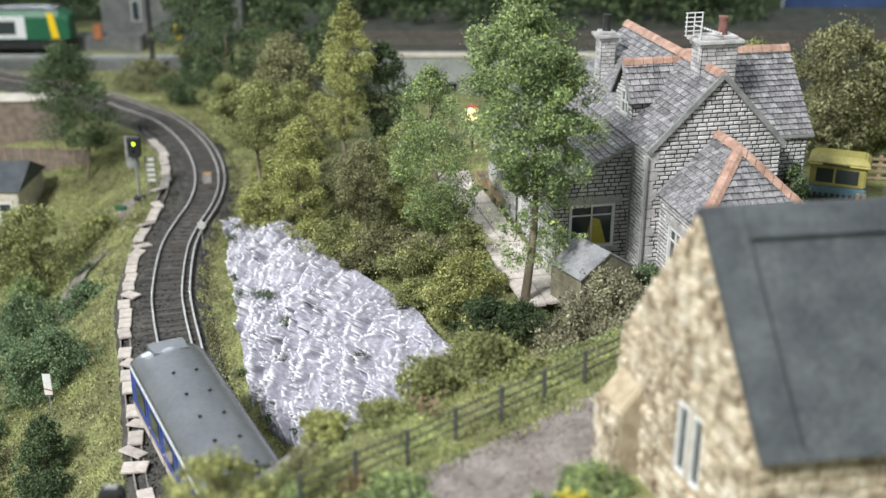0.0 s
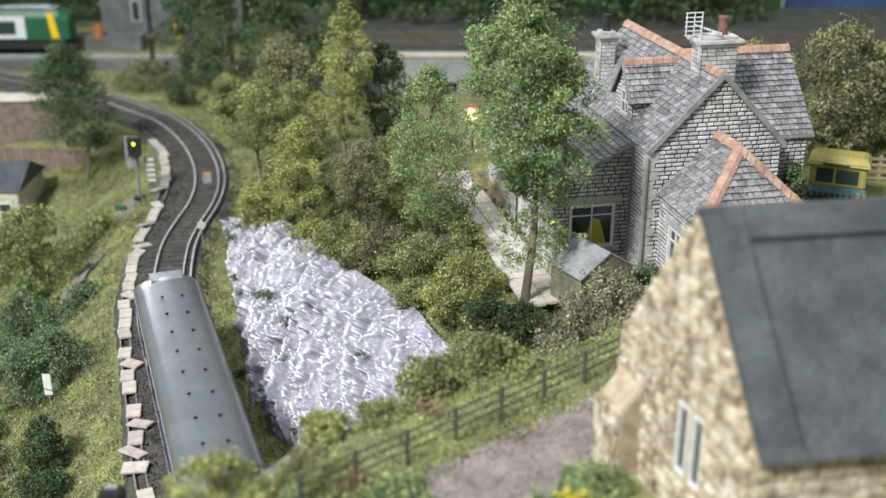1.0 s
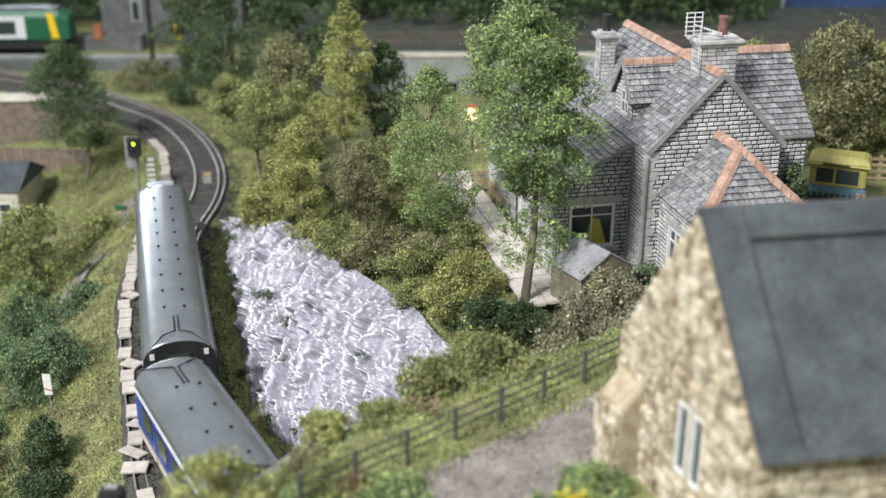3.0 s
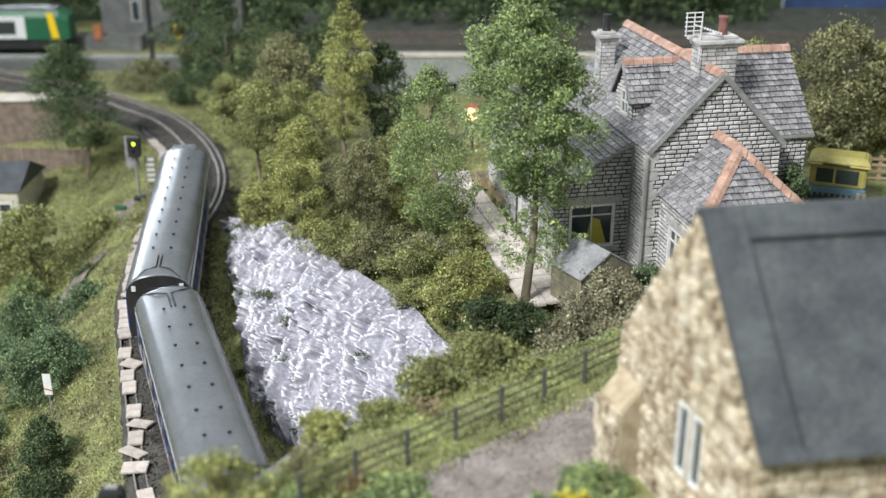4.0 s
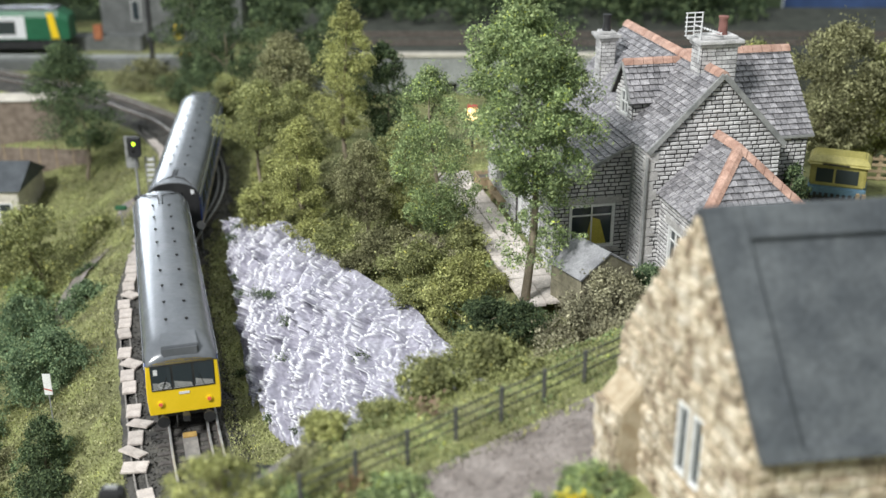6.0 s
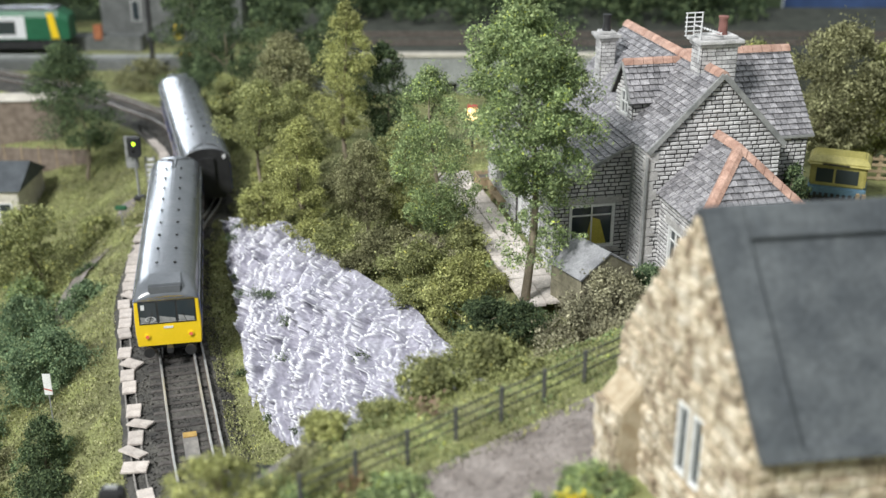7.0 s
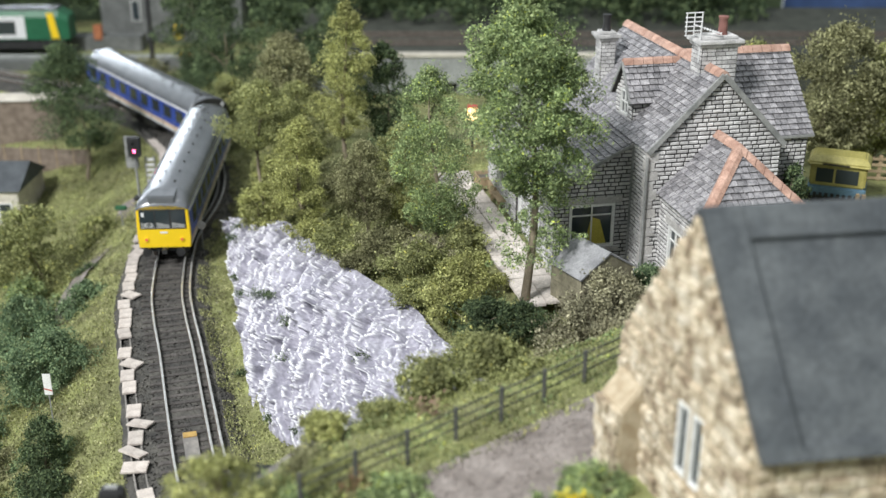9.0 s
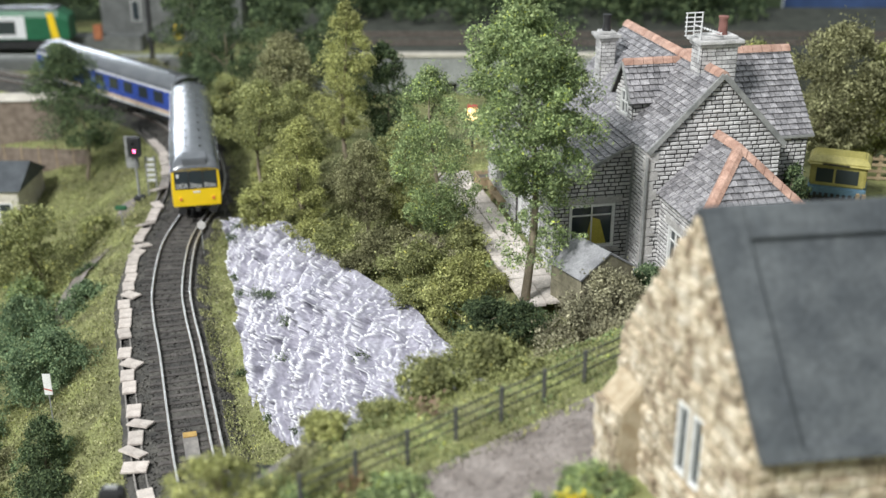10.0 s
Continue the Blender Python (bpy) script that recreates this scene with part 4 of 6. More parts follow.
    part("mast", Shape().tube([(2.4, 1.4, 8.8), (2.4, 1.4, 10.35)], [0.025, 0.025], 6), M_STRIPEWHITE, ae)
    a0, a1 = Vector((2.2, 1.7, 10.27)), Vector((3.2, 1.2, 9.95))
    part("boom", Shape().tube([a0, a1], [0.03, 0.03], 6), M_STRIPEWHITE, ae)
    for i in range(8):
        p = a0.lerp(a1, 0.3 + i * 0.098)
        part("element", Shape().tube([p + Vector((-0.08, -0.15, 0)), p + Vector((0.08, 0.15, 0))], [0.028, 0.028], 5), M_STRIPEWHITE, ae)
    for i in range(3):
        part("reflector_bar", Shape().tube([(1.9 + i * 0.33, 1.7, 9.8), (1.9 + i * 0.33, 1.7, 10.75)], [0.03, 0.03], 5), M_STRIPEWHITE, ae)
    for i in range(6):
        z = 9.83 + i * 0.18
        part("reflector_bar", Shape().tube([(1.85, 1.72, z), (2.6, 1.72, z)], [0.028, 0.028], 5), M_STRIPEWHITE, ae)
    for x, y in ((-0.06, 1.5), (-0.1, -0.12), (W + 0.05, 0.85)):
        part("downpipe", Shape().tube([(x, y, 0.1), (x, y, eave - 0.3)], [0.06, 0.06], 7), M_GREYTRIM, c)
    return c


cottage()


# ---- blurred farm building on the hill ----
def barn():
    g = Vector((1.96, -6.0, 0))
    r = Vector((4.4, 0.66, 0)).normalized()
    b = thing("stone_barn", "cream rubble stone building with a dark sheet roof", "house", 4.77, 26.3, 6.15)
    gw = g.length
    gu = g.normalized()
    eave, top = 3.87, 8.25
    fm = plane((0, 0, 0), gu, (0, 0, 1))
    win = (3.1, 4.3, 1.55, 3.5)
    wall(b, [(0, 0), (gw, 0), (gw, eave), (gw / 2, top), (0, eave)], [win], fm, 61, M_RUBBLE, M_RUBBLE_MORTAR, w=0.62, h=0.36, singles=80, name="gable_wall", gap=0.05, proud=0.12)
    for x0, x1 in ((win[0], win[0] + 0.52), (win[1] - 0.52, win[1])):
        window_unit(b, fm, x0, x1, win[2], win[3], bars=0, transom=0, wide=0.08)
    part("mullion", Shape().box(win[0] + 0.52, win[1] - 0.52, win[2], win[3], -0.2, 0.02, fm), M_RUBBLE_MORTAR, b, "stone mullion", bevel=0.03)
    part("buttress", Shape().loft([[fm @ Vector((x, z, d)) for x, d in ((0.25, 0), (1.5, 0), (1.5, dd), (0.25, dd))] for z, dd in ((0, 0.75), (2.3, 0.7), (3.0, 0.12))]), M_RUBBLE_MORTAR, b, "leaning rubble buttress", bevel=0.05)
    bs = Shape()
    rngb = random.Random(3)
    for x0, x1, y0, y1 in cells([(0.25, 0), (1.5, 0), (1.5, 2.3), (0.25, 2.3)], [], 0.55, 0.33, 0.05, rngb):
        bs.box(x0, x1, y0, y1, 0.65, 0.82 + rngb.uniform(-0.05, 0.05), fm)
    tagged(part("stonework", bs, M_RUBBLE, b), kind="stuff")
    ln = 11.0
    e = gu * gw
    wall(b, [(0, 0), (ln, 0), (ln, eave), (0, eave)], [], plane(e, r, (0, 0, 1)), 62, M_RUBBLE, M_RUBBLE_MORTAR, w=0.62, h=0.36, singles=30, name="side_wall", gap=0.05, proud=0.1)
    wall(b, [(0, 0), (ln, 0), (ln, eave), (0, eave)], [], plane(r * ln, -r, (0, 0, 1)), 63, M_RUBBLE, M_RUBBLE_MORTAR, w=0.62, h=0.36, singles=5, name="side_wall", gap=0.05)
    wall(b, [(0, 0), (gw, 0), (gw, eave), (gw / 2, top), (0, eave)], [], plane(e + r * ln, -gu, (0, 0, 1)), 64, M_RUBBLE, M_RUBBLE_MORTAR, w=0.62, h=0.36, singles=5, name="gable_wall", gap=0.05)
    up = Vector((0, 0, 1))
    for sgn in (1, -1):
        foot = (e + gu * 0.25 if sgn > 0 else -gu * 0.05) + up * (eave - 0.1) + r * 0.02
        ridge = gu * gw / 2 + up * (top + 0.12) + r * 0.02
        sv = ridge - foot
        L = sv.length
        along = r if sgn > 0 else -r
        o = foot if sgn > 0 else foot + r * (ln + 0.3)
        pm = plane(o, along, sv)
        rf = part("roof", Shape().slab([pm @ Vector(p + (0,)) for p in ((0, 0), (ln + 0.3, 0), (ln + 0.3, L), (0, L))], 0.2, pm.to_3x3() @ Vector((0, 0, 1))), M_LEAD, b, "dark grey sheet roof", bevel=0.04)
        bd = Shape()
        for x0, x1, y0, y1 in ((0, 0.95, 0, L), (0.95, ln + 0.3, L - 0.75, L), (0.95, ln + 0.3, 0, 0.3)):
            bd.box(x0, x1, y0, y1, 0.0, 0.14, pm)
        part("raised_border", bd, M_LEAD, rf, bevel=0.03)
    return b


barn()


# ---- trees and shrubs ----
def tree(name, label, x, y, z, height, bottom, radius, leaf, size, count, seed, group="", lean=0.0, top_heavy=0.5, category="tree", clump=0.5, rough=0.5, sprays=0, loose=0.1):
    """A tapered trunk with limbs under a crown of many small leaves in clumps."""
    rng = np.random.default_rng(seed)
    t = thing(name, label, category, x, y, z, group=group)
    sh = Shape()
    pts = [(lean * u * height + 0.12 * radius * math.sin(5 * u + seed), 0.1 * radius * math.sin(4 * u + 2 * seed), u * height * 0.86) for u in np.linspace(0, 1, 8)]
    pts[0] = (pts[0][0], pts[0][1], -0.15)
    tr = max(0.06, 0.010 * height + 0.03)
    sh.tube(pts, [tr * (1.25 - 1.12 * u) for u in np.linspace(0, 1, 8)], 8)
    n = max(26, int(30 * (height - bottom) / max(radius, 0.3)) + 22)
    cz = rng.uniform(0, 1, n)
    prof = np.sin(np.pi * np.clip(cz, 0.02, 0.98) ** (0.75 if top_heavy < 0.6 else 1.3)) ** 0.6
    ang = rng.uniform(0, 2 * math.pi, n)
    lob = np.array([1 + rough * noise.noise((math.cos(a) * 1.1 + seed, math.sin(a) * 1.1, q * (height - bottom) / radius * 1.3)) for a, q in zip(ang, cz)])
    rad = radius * prof * lob * np.sqrt(rng.uniform(0.05, 1.0, n))
    axis_x = np.interp(bottom + cz * (height - bottom), [p[2] for p in pts], [p[0] for p in pts])
    centres = np.column_stack([axis_x + rad * np.cos(ang), rad * np.sin(ang), bottom + 0.25 + cz * (height - bottom - 0.5)])
    radii = 0.68 * clump * radius * rng.uniform(0.4, 1.15, n) * (0.5 + 0.5 * prof)
    for i in rng.choice(n, min(n, 11), replace=False):
        c = centres[i]
        zz = max(bottom * 0.6, c[2] - 0.6 * math.hypot(c[0], c[1]) - 0.3)
        a = Vector((np.interp(zz, [p[2] for p in pts], [p[0] for p in pts]), np.interp(zz, [p[2] for p in pts], [p[1] for p in pts]), zz))
        e = Vector(c)
        m = a.lerp(e, 0.5) + Vector((0, 0, 0.12))
        sh.tube([a, m, e], [tr * 0.4, tr * 0.25, tr * 0.08], 5)
    part("trunk", sh, M_BARK, t, smooth=True)
    if sprays:
        hz = rng.uniform(bottom * 0.42, bottom + 0.3, 90)
        sc = np.column_stack([rng.normal(0.35, 0.8, 90), rng.normal(0, 0.6, 90), hz])
        part("lower_spray", leaf_cloud("lower_spray", clumpy(rng, sprays, sc, rng.uniform(0.10, 0.42, 90)), size, leaf, seed + 3), None, t)
    pts3 = clumpy(rng, count, centres, radii)
    stray = rng.random(count) < loose
    pts3[stray] += rng.normal(0, 0.13 * radius, (int(stray.sum()), 3))
    pts3[:, 2] = np.maximum(pts3[:, 2], 0.02)
    part("crown", leaf_cloud("crown", pts3, size, leaf, seed + 1), None, t)
    return t


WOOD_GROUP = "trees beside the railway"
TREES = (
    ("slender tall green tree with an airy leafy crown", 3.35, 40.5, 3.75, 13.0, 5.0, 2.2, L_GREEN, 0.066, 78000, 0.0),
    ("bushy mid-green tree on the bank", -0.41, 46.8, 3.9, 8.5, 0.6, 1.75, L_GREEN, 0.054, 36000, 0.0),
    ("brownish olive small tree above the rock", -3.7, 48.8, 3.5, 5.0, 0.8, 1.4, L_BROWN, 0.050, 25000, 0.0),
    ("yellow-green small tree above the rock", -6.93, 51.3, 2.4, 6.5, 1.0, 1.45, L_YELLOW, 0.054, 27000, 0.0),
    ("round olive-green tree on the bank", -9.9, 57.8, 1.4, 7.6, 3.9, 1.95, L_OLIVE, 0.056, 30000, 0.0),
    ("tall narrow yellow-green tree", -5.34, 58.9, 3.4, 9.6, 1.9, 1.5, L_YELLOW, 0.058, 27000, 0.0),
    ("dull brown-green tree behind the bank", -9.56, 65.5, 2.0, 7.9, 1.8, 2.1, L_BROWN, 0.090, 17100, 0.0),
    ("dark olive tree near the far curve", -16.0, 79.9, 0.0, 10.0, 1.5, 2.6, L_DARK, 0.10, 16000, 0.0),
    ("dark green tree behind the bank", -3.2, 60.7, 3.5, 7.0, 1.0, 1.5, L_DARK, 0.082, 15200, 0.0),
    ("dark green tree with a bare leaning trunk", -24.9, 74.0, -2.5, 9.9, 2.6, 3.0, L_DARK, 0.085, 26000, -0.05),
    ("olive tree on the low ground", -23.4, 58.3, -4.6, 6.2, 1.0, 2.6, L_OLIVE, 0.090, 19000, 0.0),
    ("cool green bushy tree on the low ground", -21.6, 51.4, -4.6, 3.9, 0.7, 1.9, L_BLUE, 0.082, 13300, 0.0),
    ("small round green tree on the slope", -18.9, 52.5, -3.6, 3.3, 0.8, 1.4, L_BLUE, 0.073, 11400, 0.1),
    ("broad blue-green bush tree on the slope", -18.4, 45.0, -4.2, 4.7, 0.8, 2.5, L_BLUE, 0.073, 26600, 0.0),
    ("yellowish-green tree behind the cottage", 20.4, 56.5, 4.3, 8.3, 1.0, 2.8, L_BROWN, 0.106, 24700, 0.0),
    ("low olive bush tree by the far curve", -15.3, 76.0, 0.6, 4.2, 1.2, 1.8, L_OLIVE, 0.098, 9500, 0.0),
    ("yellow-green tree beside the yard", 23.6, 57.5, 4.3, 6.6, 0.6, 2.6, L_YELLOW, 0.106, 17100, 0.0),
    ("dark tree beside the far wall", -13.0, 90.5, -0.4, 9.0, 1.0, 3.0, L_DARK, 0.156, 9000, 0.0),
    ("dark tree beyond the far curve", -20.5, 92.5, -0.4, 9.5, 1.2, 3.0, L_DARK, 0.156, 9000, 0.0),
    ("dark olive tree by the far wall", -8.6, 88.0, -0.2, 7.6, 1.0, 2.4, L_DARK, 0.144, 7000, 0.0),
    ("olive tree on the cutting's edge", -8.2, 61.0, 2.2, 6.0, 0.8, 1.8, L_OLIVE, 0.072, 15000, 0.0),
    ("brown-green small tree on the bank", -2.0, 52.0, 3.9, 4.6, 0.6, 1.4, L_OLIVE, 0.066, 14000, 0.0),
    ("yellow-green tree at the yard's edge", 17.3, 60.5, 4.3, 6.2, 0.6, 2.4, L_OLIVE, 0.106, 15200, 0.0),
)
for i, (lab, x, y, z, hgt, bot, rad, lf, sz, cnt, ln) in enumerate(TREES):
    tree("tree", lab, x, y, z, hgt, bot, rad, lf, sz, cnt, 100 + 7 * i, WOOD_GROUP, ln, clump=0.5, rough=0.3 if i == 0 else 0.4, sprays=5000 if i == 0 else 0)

SHRUBS = (
    ("dark ivy-green bush climbing the slope", -15.9, 37.7, -3.4, 4.0, 0.1, 1.1, L_DARK, 0.065, 12800),
    ("dark green ivy shrub on the bank", 1.6, 38.6, 3.2, 2.1, 0.1, 1.3, L_DARK, 0.060, 11200),
    ("dark glossy shrub on the bank", 3.2, 38.6, 3.3, 1.8, 0.1, 1.2, L_DARK, 0.060, 8000),
    ("straggly dry hedge beside the shed", 6.6, 38.2, 4.0, 2.6, 0.1, 1.6, L_DRY, 0.073, 11200),
    ("straggly dry bush on the bank", 5.2, 36.6, 3.8, 2.0, 0.1, 1.7, L_DRY, 0.070, 11200),
    ("dry brown-green shrub on the bank", 7.2, 35.6, 4.0, 2.0, 0.1, 1.5, L_DRY, 0.070, 9600),
    ("olive shrub on the rock's edge", -0.9, 43.0, 3.6, 2.2, 0.1, 1.5, L_OLIVE, 0.065, 11200),
    ("brown-green shrub on the rock's edge", -2.6, 45.5, 3.5, 2.0, 0.1, 1.4, L_BROWN, 0.065, 11200),
    ("olive-brown shrub above the rock", -4.7, 47.2, 3.3, 1.9, 0.1, 1.3, L_OLIVE, 0.065, 9600),
    ("yellow-green shrub on the bank", 1.0, 42.0, 3.7, 2.0, 0.1, 1.2, L_YELLOW, 0.065, 9600),
    ("straw-green shrub on the bank", 0.2, 40.5, 3.4, 1.8, 0.1, 1.3, L_YELLOW, 0.065, 9600),
    ("straw-coloured shrub near the rock", -0.7, 45.0, 3.7, 1.5, 0.1, 1.1, L_DRY, 0.065, 9600),
    ("olive shrub beside the path", 1.0, 45.2, 3.9, 2.0, 0.1, 1.0, L_OLIVE, 0.065, 9600),
    ("yellow-green bush beyond the rock", -9.6, 54.6, 1.6, 2.8, 0.1, 1.3, L_YELLOW, 0.070, 9600),
    ("yellow-green bush on the cutting's edge", -9.4, 59.4, 1.4, 2.6, 0.1, 1.2, L_YELLOW, 0.073, 9600),
    ("olive bush on the cutting's edge", -10.6, 63.5, 0.9, 2.2, 0.1, 1.4, L_OLIVE, 0.078, 8000),
    ("green climbing plant against the cottage", 8.4, 41.4, 4.2, 1.3, 0.05, 0.8, L_BLUE, 0.070, 4000),
    ("dark ivy against the cottage wing", 14.6, 44.0, 4.2, 4.8, 0.1, 0.85, L_DARK, 0.078, 9600),
    ("olive bush on the tunnel's edge", -0.2, 30.2, 5.2, 1.9, 0.1, 1.35, L_OLIVE, 0.065, 12800),
    ("olive-green bush above the rock cutting", 1.6, 31.6, 5.4, 1.8, 0.1, 1.4, L_OLIVE, 0.065, 12800),
    ("brown-olive bush on the tunnel's edge", -1.7, 28.6, 5.5, 1.1, 0.1, 0.9, L_OLIVE, 0.060, 8000),
    ("olive bush on the tunnel mouth", -3.4, 27.5, 5.9, 0.9, 0.1, 0.65, L_YELLOW, 0.060, 6400),
    ("straw-green bush at the tunnel mouth", -5.5, 23.2, 5.9, 2.3, 0.2, 1.25, L_YELLOW, 0.062, 5200),
    ("green weeds on the tunnel top", -3.2, 24.4, 5.9, 0.85, 0.05, 1.0, L_OLIVE, 0.056, 8000),
    ("green weeds below the lane", -3.9, 23.6, 5.9, 0.8, 0.05, 1.1, L_GREEN, 0.056, 8000),
    ("bright weeds with yellow flowers by the lane", 3.4, 22.7, 6.2, 1.25, 0.05, 1.0, L_GREEN, 0.056, 11200),
    ("green weeds beside the barn", 2.6, 21.6, 6.2, 0.8, 0.05, 1.0, L_OLIVE, 0.056, 8000),
    ("olive bush on the low slope", -21.5, 43.2, -4.6, 2.2, 0.1, 1.8, L_OLIVE, 0.073, 11200),
    ("brown-green bush on the low slope", -17.6, 40.4, -4.0, 1.6, 0.1, 1.4, L_OLIVE, 0.070, 9600),
    ("dark bush on the low slope", -19.3, 39.2, -4.6, 2.6, 0.1, 1.7, L_BROWN, 0.073, 9600),
    ("olive bush by the low path", -21.0, 63.0, -3.6, 3.0, 0.1, 1.7, L_OLIVE, 0.086, 8000),
    ("cool green bush on the lower slope", -20.4, 41.6, -4.6, 2.8, 0.1, 1.6, L_BLUE, 0.065, 10000),
    ("dark ivy bush low on the slope", -15.2, 35.6, -3.0, 2.4, 0.1, 1.2, L_DARK, 0.06, 9000),
    ("olive bush low on the slope", -17.9, 36.4, -4.2, 2.2, 0.1, 1.5, L_OLIVE, 0.06, 10000),
    ("brown-green bush on the verge slope", -16.6, 43.6, -2.8, 1.2, 0.05, 0.9, L_BROWN, 0.06, 5000),
    ("green bush by the low path", -22.6, 55.0, -4.8, 3.6, 0.1, 1.7, L_GREEN, 0.07, 9000),
    ("dark bush inside the far curve", -20.5, 87.8, -0.5, 3.2, 0.1, 2.2, L_DARK, 0.10, 6000),
    ("dull green bush beyond the far curve", -25.0, 92.0, -0.5, 3.0, 0.1, 2.2, L_BROWN, 0.10, 6000),
    ("dull green bush beside the far wall", -17.2, 84.6, -0.5, 3.0, 0.1, 1.8, L_OLIVE, 0.10, 6000),
    ("olive bush between the trees", -7.6, 56.2, 2.6, 2.6, 0.1, 1.5, L_OLIVE, 0.065, 9000),
    ("brown bush between the trees", -4.9, 54.6, 3.2, 2.4, 0.1, 1.5, L_BROWN, 0.065, 9000),
    ("yellow-green bush between the trees", -1.6, 49.6, 3.9, 2.2, 0.1, 1.3, L_YELLOW, 0.06, 8000),
    ("dark bush between the trees", -3.0, 55.8, 3.6, 3.0, 0.1, 1.5, L_DARK, 0.065, 8000),
    ("green-brown bush beside the lane", -2.9, 24.8, 5.9, 1.1, 0.05, 0.9, L_OLIVE, 0.055, 8000),
    ("green bush beside the lane", -1.5, 24.0, 5.9, 1.0, 0.05, 0.9, L_GREEN, 0.055, 8000),
    ("brown bush beside the lane", -3.6, 25.6, 5.8, 1.0, 0.05, 0.7, L_BROWN, 0.055, 6000),
    ("green weeds against the barn", 3.7, 24.0, 6.1, 1.1, 0.05, 0.95, L_GREEN, 0.055, 8000),
    ("olive bush above the rock's edge", 0.9, 36.2, 3.3, 1.6, 0.1, 1.1, L_OLIVE, 0.06, 8000),
    ("olive bush at the rock's edge", -1.0, 41.6, 3.3, 1.4, 0.1, 1.0, L_OLIVE, 0.06, 8000),
    ("brown-green bush at the rock's edge", -3.9, 45.6, 3.1, 1.3, 0.1, 0.9, L_BROWN, 0.06, 7000),
    ("yellow-green bush at the rock's edge", -6.3, 49.6, 2.9, 1.4, 0.1, 0.9, L_YELLOW, 0.06, 6000),
    ("dark bush on the low ground", -19.6, 57.0, -3.6, 2.4, 0.1, 1.3, L_DARK, 0.078, 6400),
    ("green bush on the low ground", -26.0, 47.5, -5.0, 3.4, 0.1, 2.0, L_BLUE, 0.086, 9600),
)
for i, (lab, x, y, z, hgt, bot, rad, lf, sz, cnt) in enumerate(SHRUBS):
    tree("shrub", lab, x, y, z, hgt, bot, rad, lf, sz, cnt, 500 + 11 * i, "shrubs on the banks", category="shrub", clump=0.42, rough=0.9, loose=0.22)

# far hedge line, uneven and dark
rng = np.random.default_rng(77)
hc = np.column_stack([rng.uniform(-52, 40, 560), rng.uniform(101.8, 118, 560), rng.uniform(3.0, 8.5, 560)])
hc = hc[((hc[:, 0] > -12) | (hc[:, 1] > 113)) & (hc[:, 0] < 30)]
hp = clumpy(rng, 36000, hc, rng.uniform(0.8, 2.0, len(hc)))
tagged(part("far_hedge", leaf_cloud("far_hedge", hp, 0.26, L_DARK, 78), None), "dark green hedge along the far side", "hedge", kind="stuff")


# ---- turf and undergrowth ----
def strewn(name, label, n, region, height, leaf, size, seed, lift=(0.0, 0.12), up=0.5, patch=0.6, thresh=-0.1):
    rng = np.random.default_rng(seed)
    x0, x1, y0, y1 = region
    p = np.column_stack([rng.uniform(x0, x1, n), rng.uniform(y0, y1, n)])
    z = height(p)
    w = wobble(p[:, 0], p[:, 1], patch, seed * 0.37)
    ok = (w > thresh) & np.isfinite(z)
    p, z, w = p[ok], z[ok], w[ok]
    pts = np.column_stack([p, z + rng.uniform(*lift, len(p)) * (1 + 2 * np.clip(w, 0, 1))])
    return pts


def off_track(pts, inner=2.7):
    d = dist_to(TRACK[::6], pts[:, :2])
    return pts[np.abs(d) > inner]


def clear_of(pts, *zones):
    """Points outside the given rectangles (centre, half sizes, turn)."""
    for cx, cy, hx, hy, turn in zones:
        c, s = math.cos(radians(turn)), math.sin(radians(turn))
        u, v = (pts[:, 0] - cx) * c + (pts[:, 1] - cy) * s, -(pts[:, 0] - cx) * s + (pts[:, 1] - cy) * c
        pts = pts[(np.abs(u) > hx) | (np.abs(v) > hy)]
    return pts


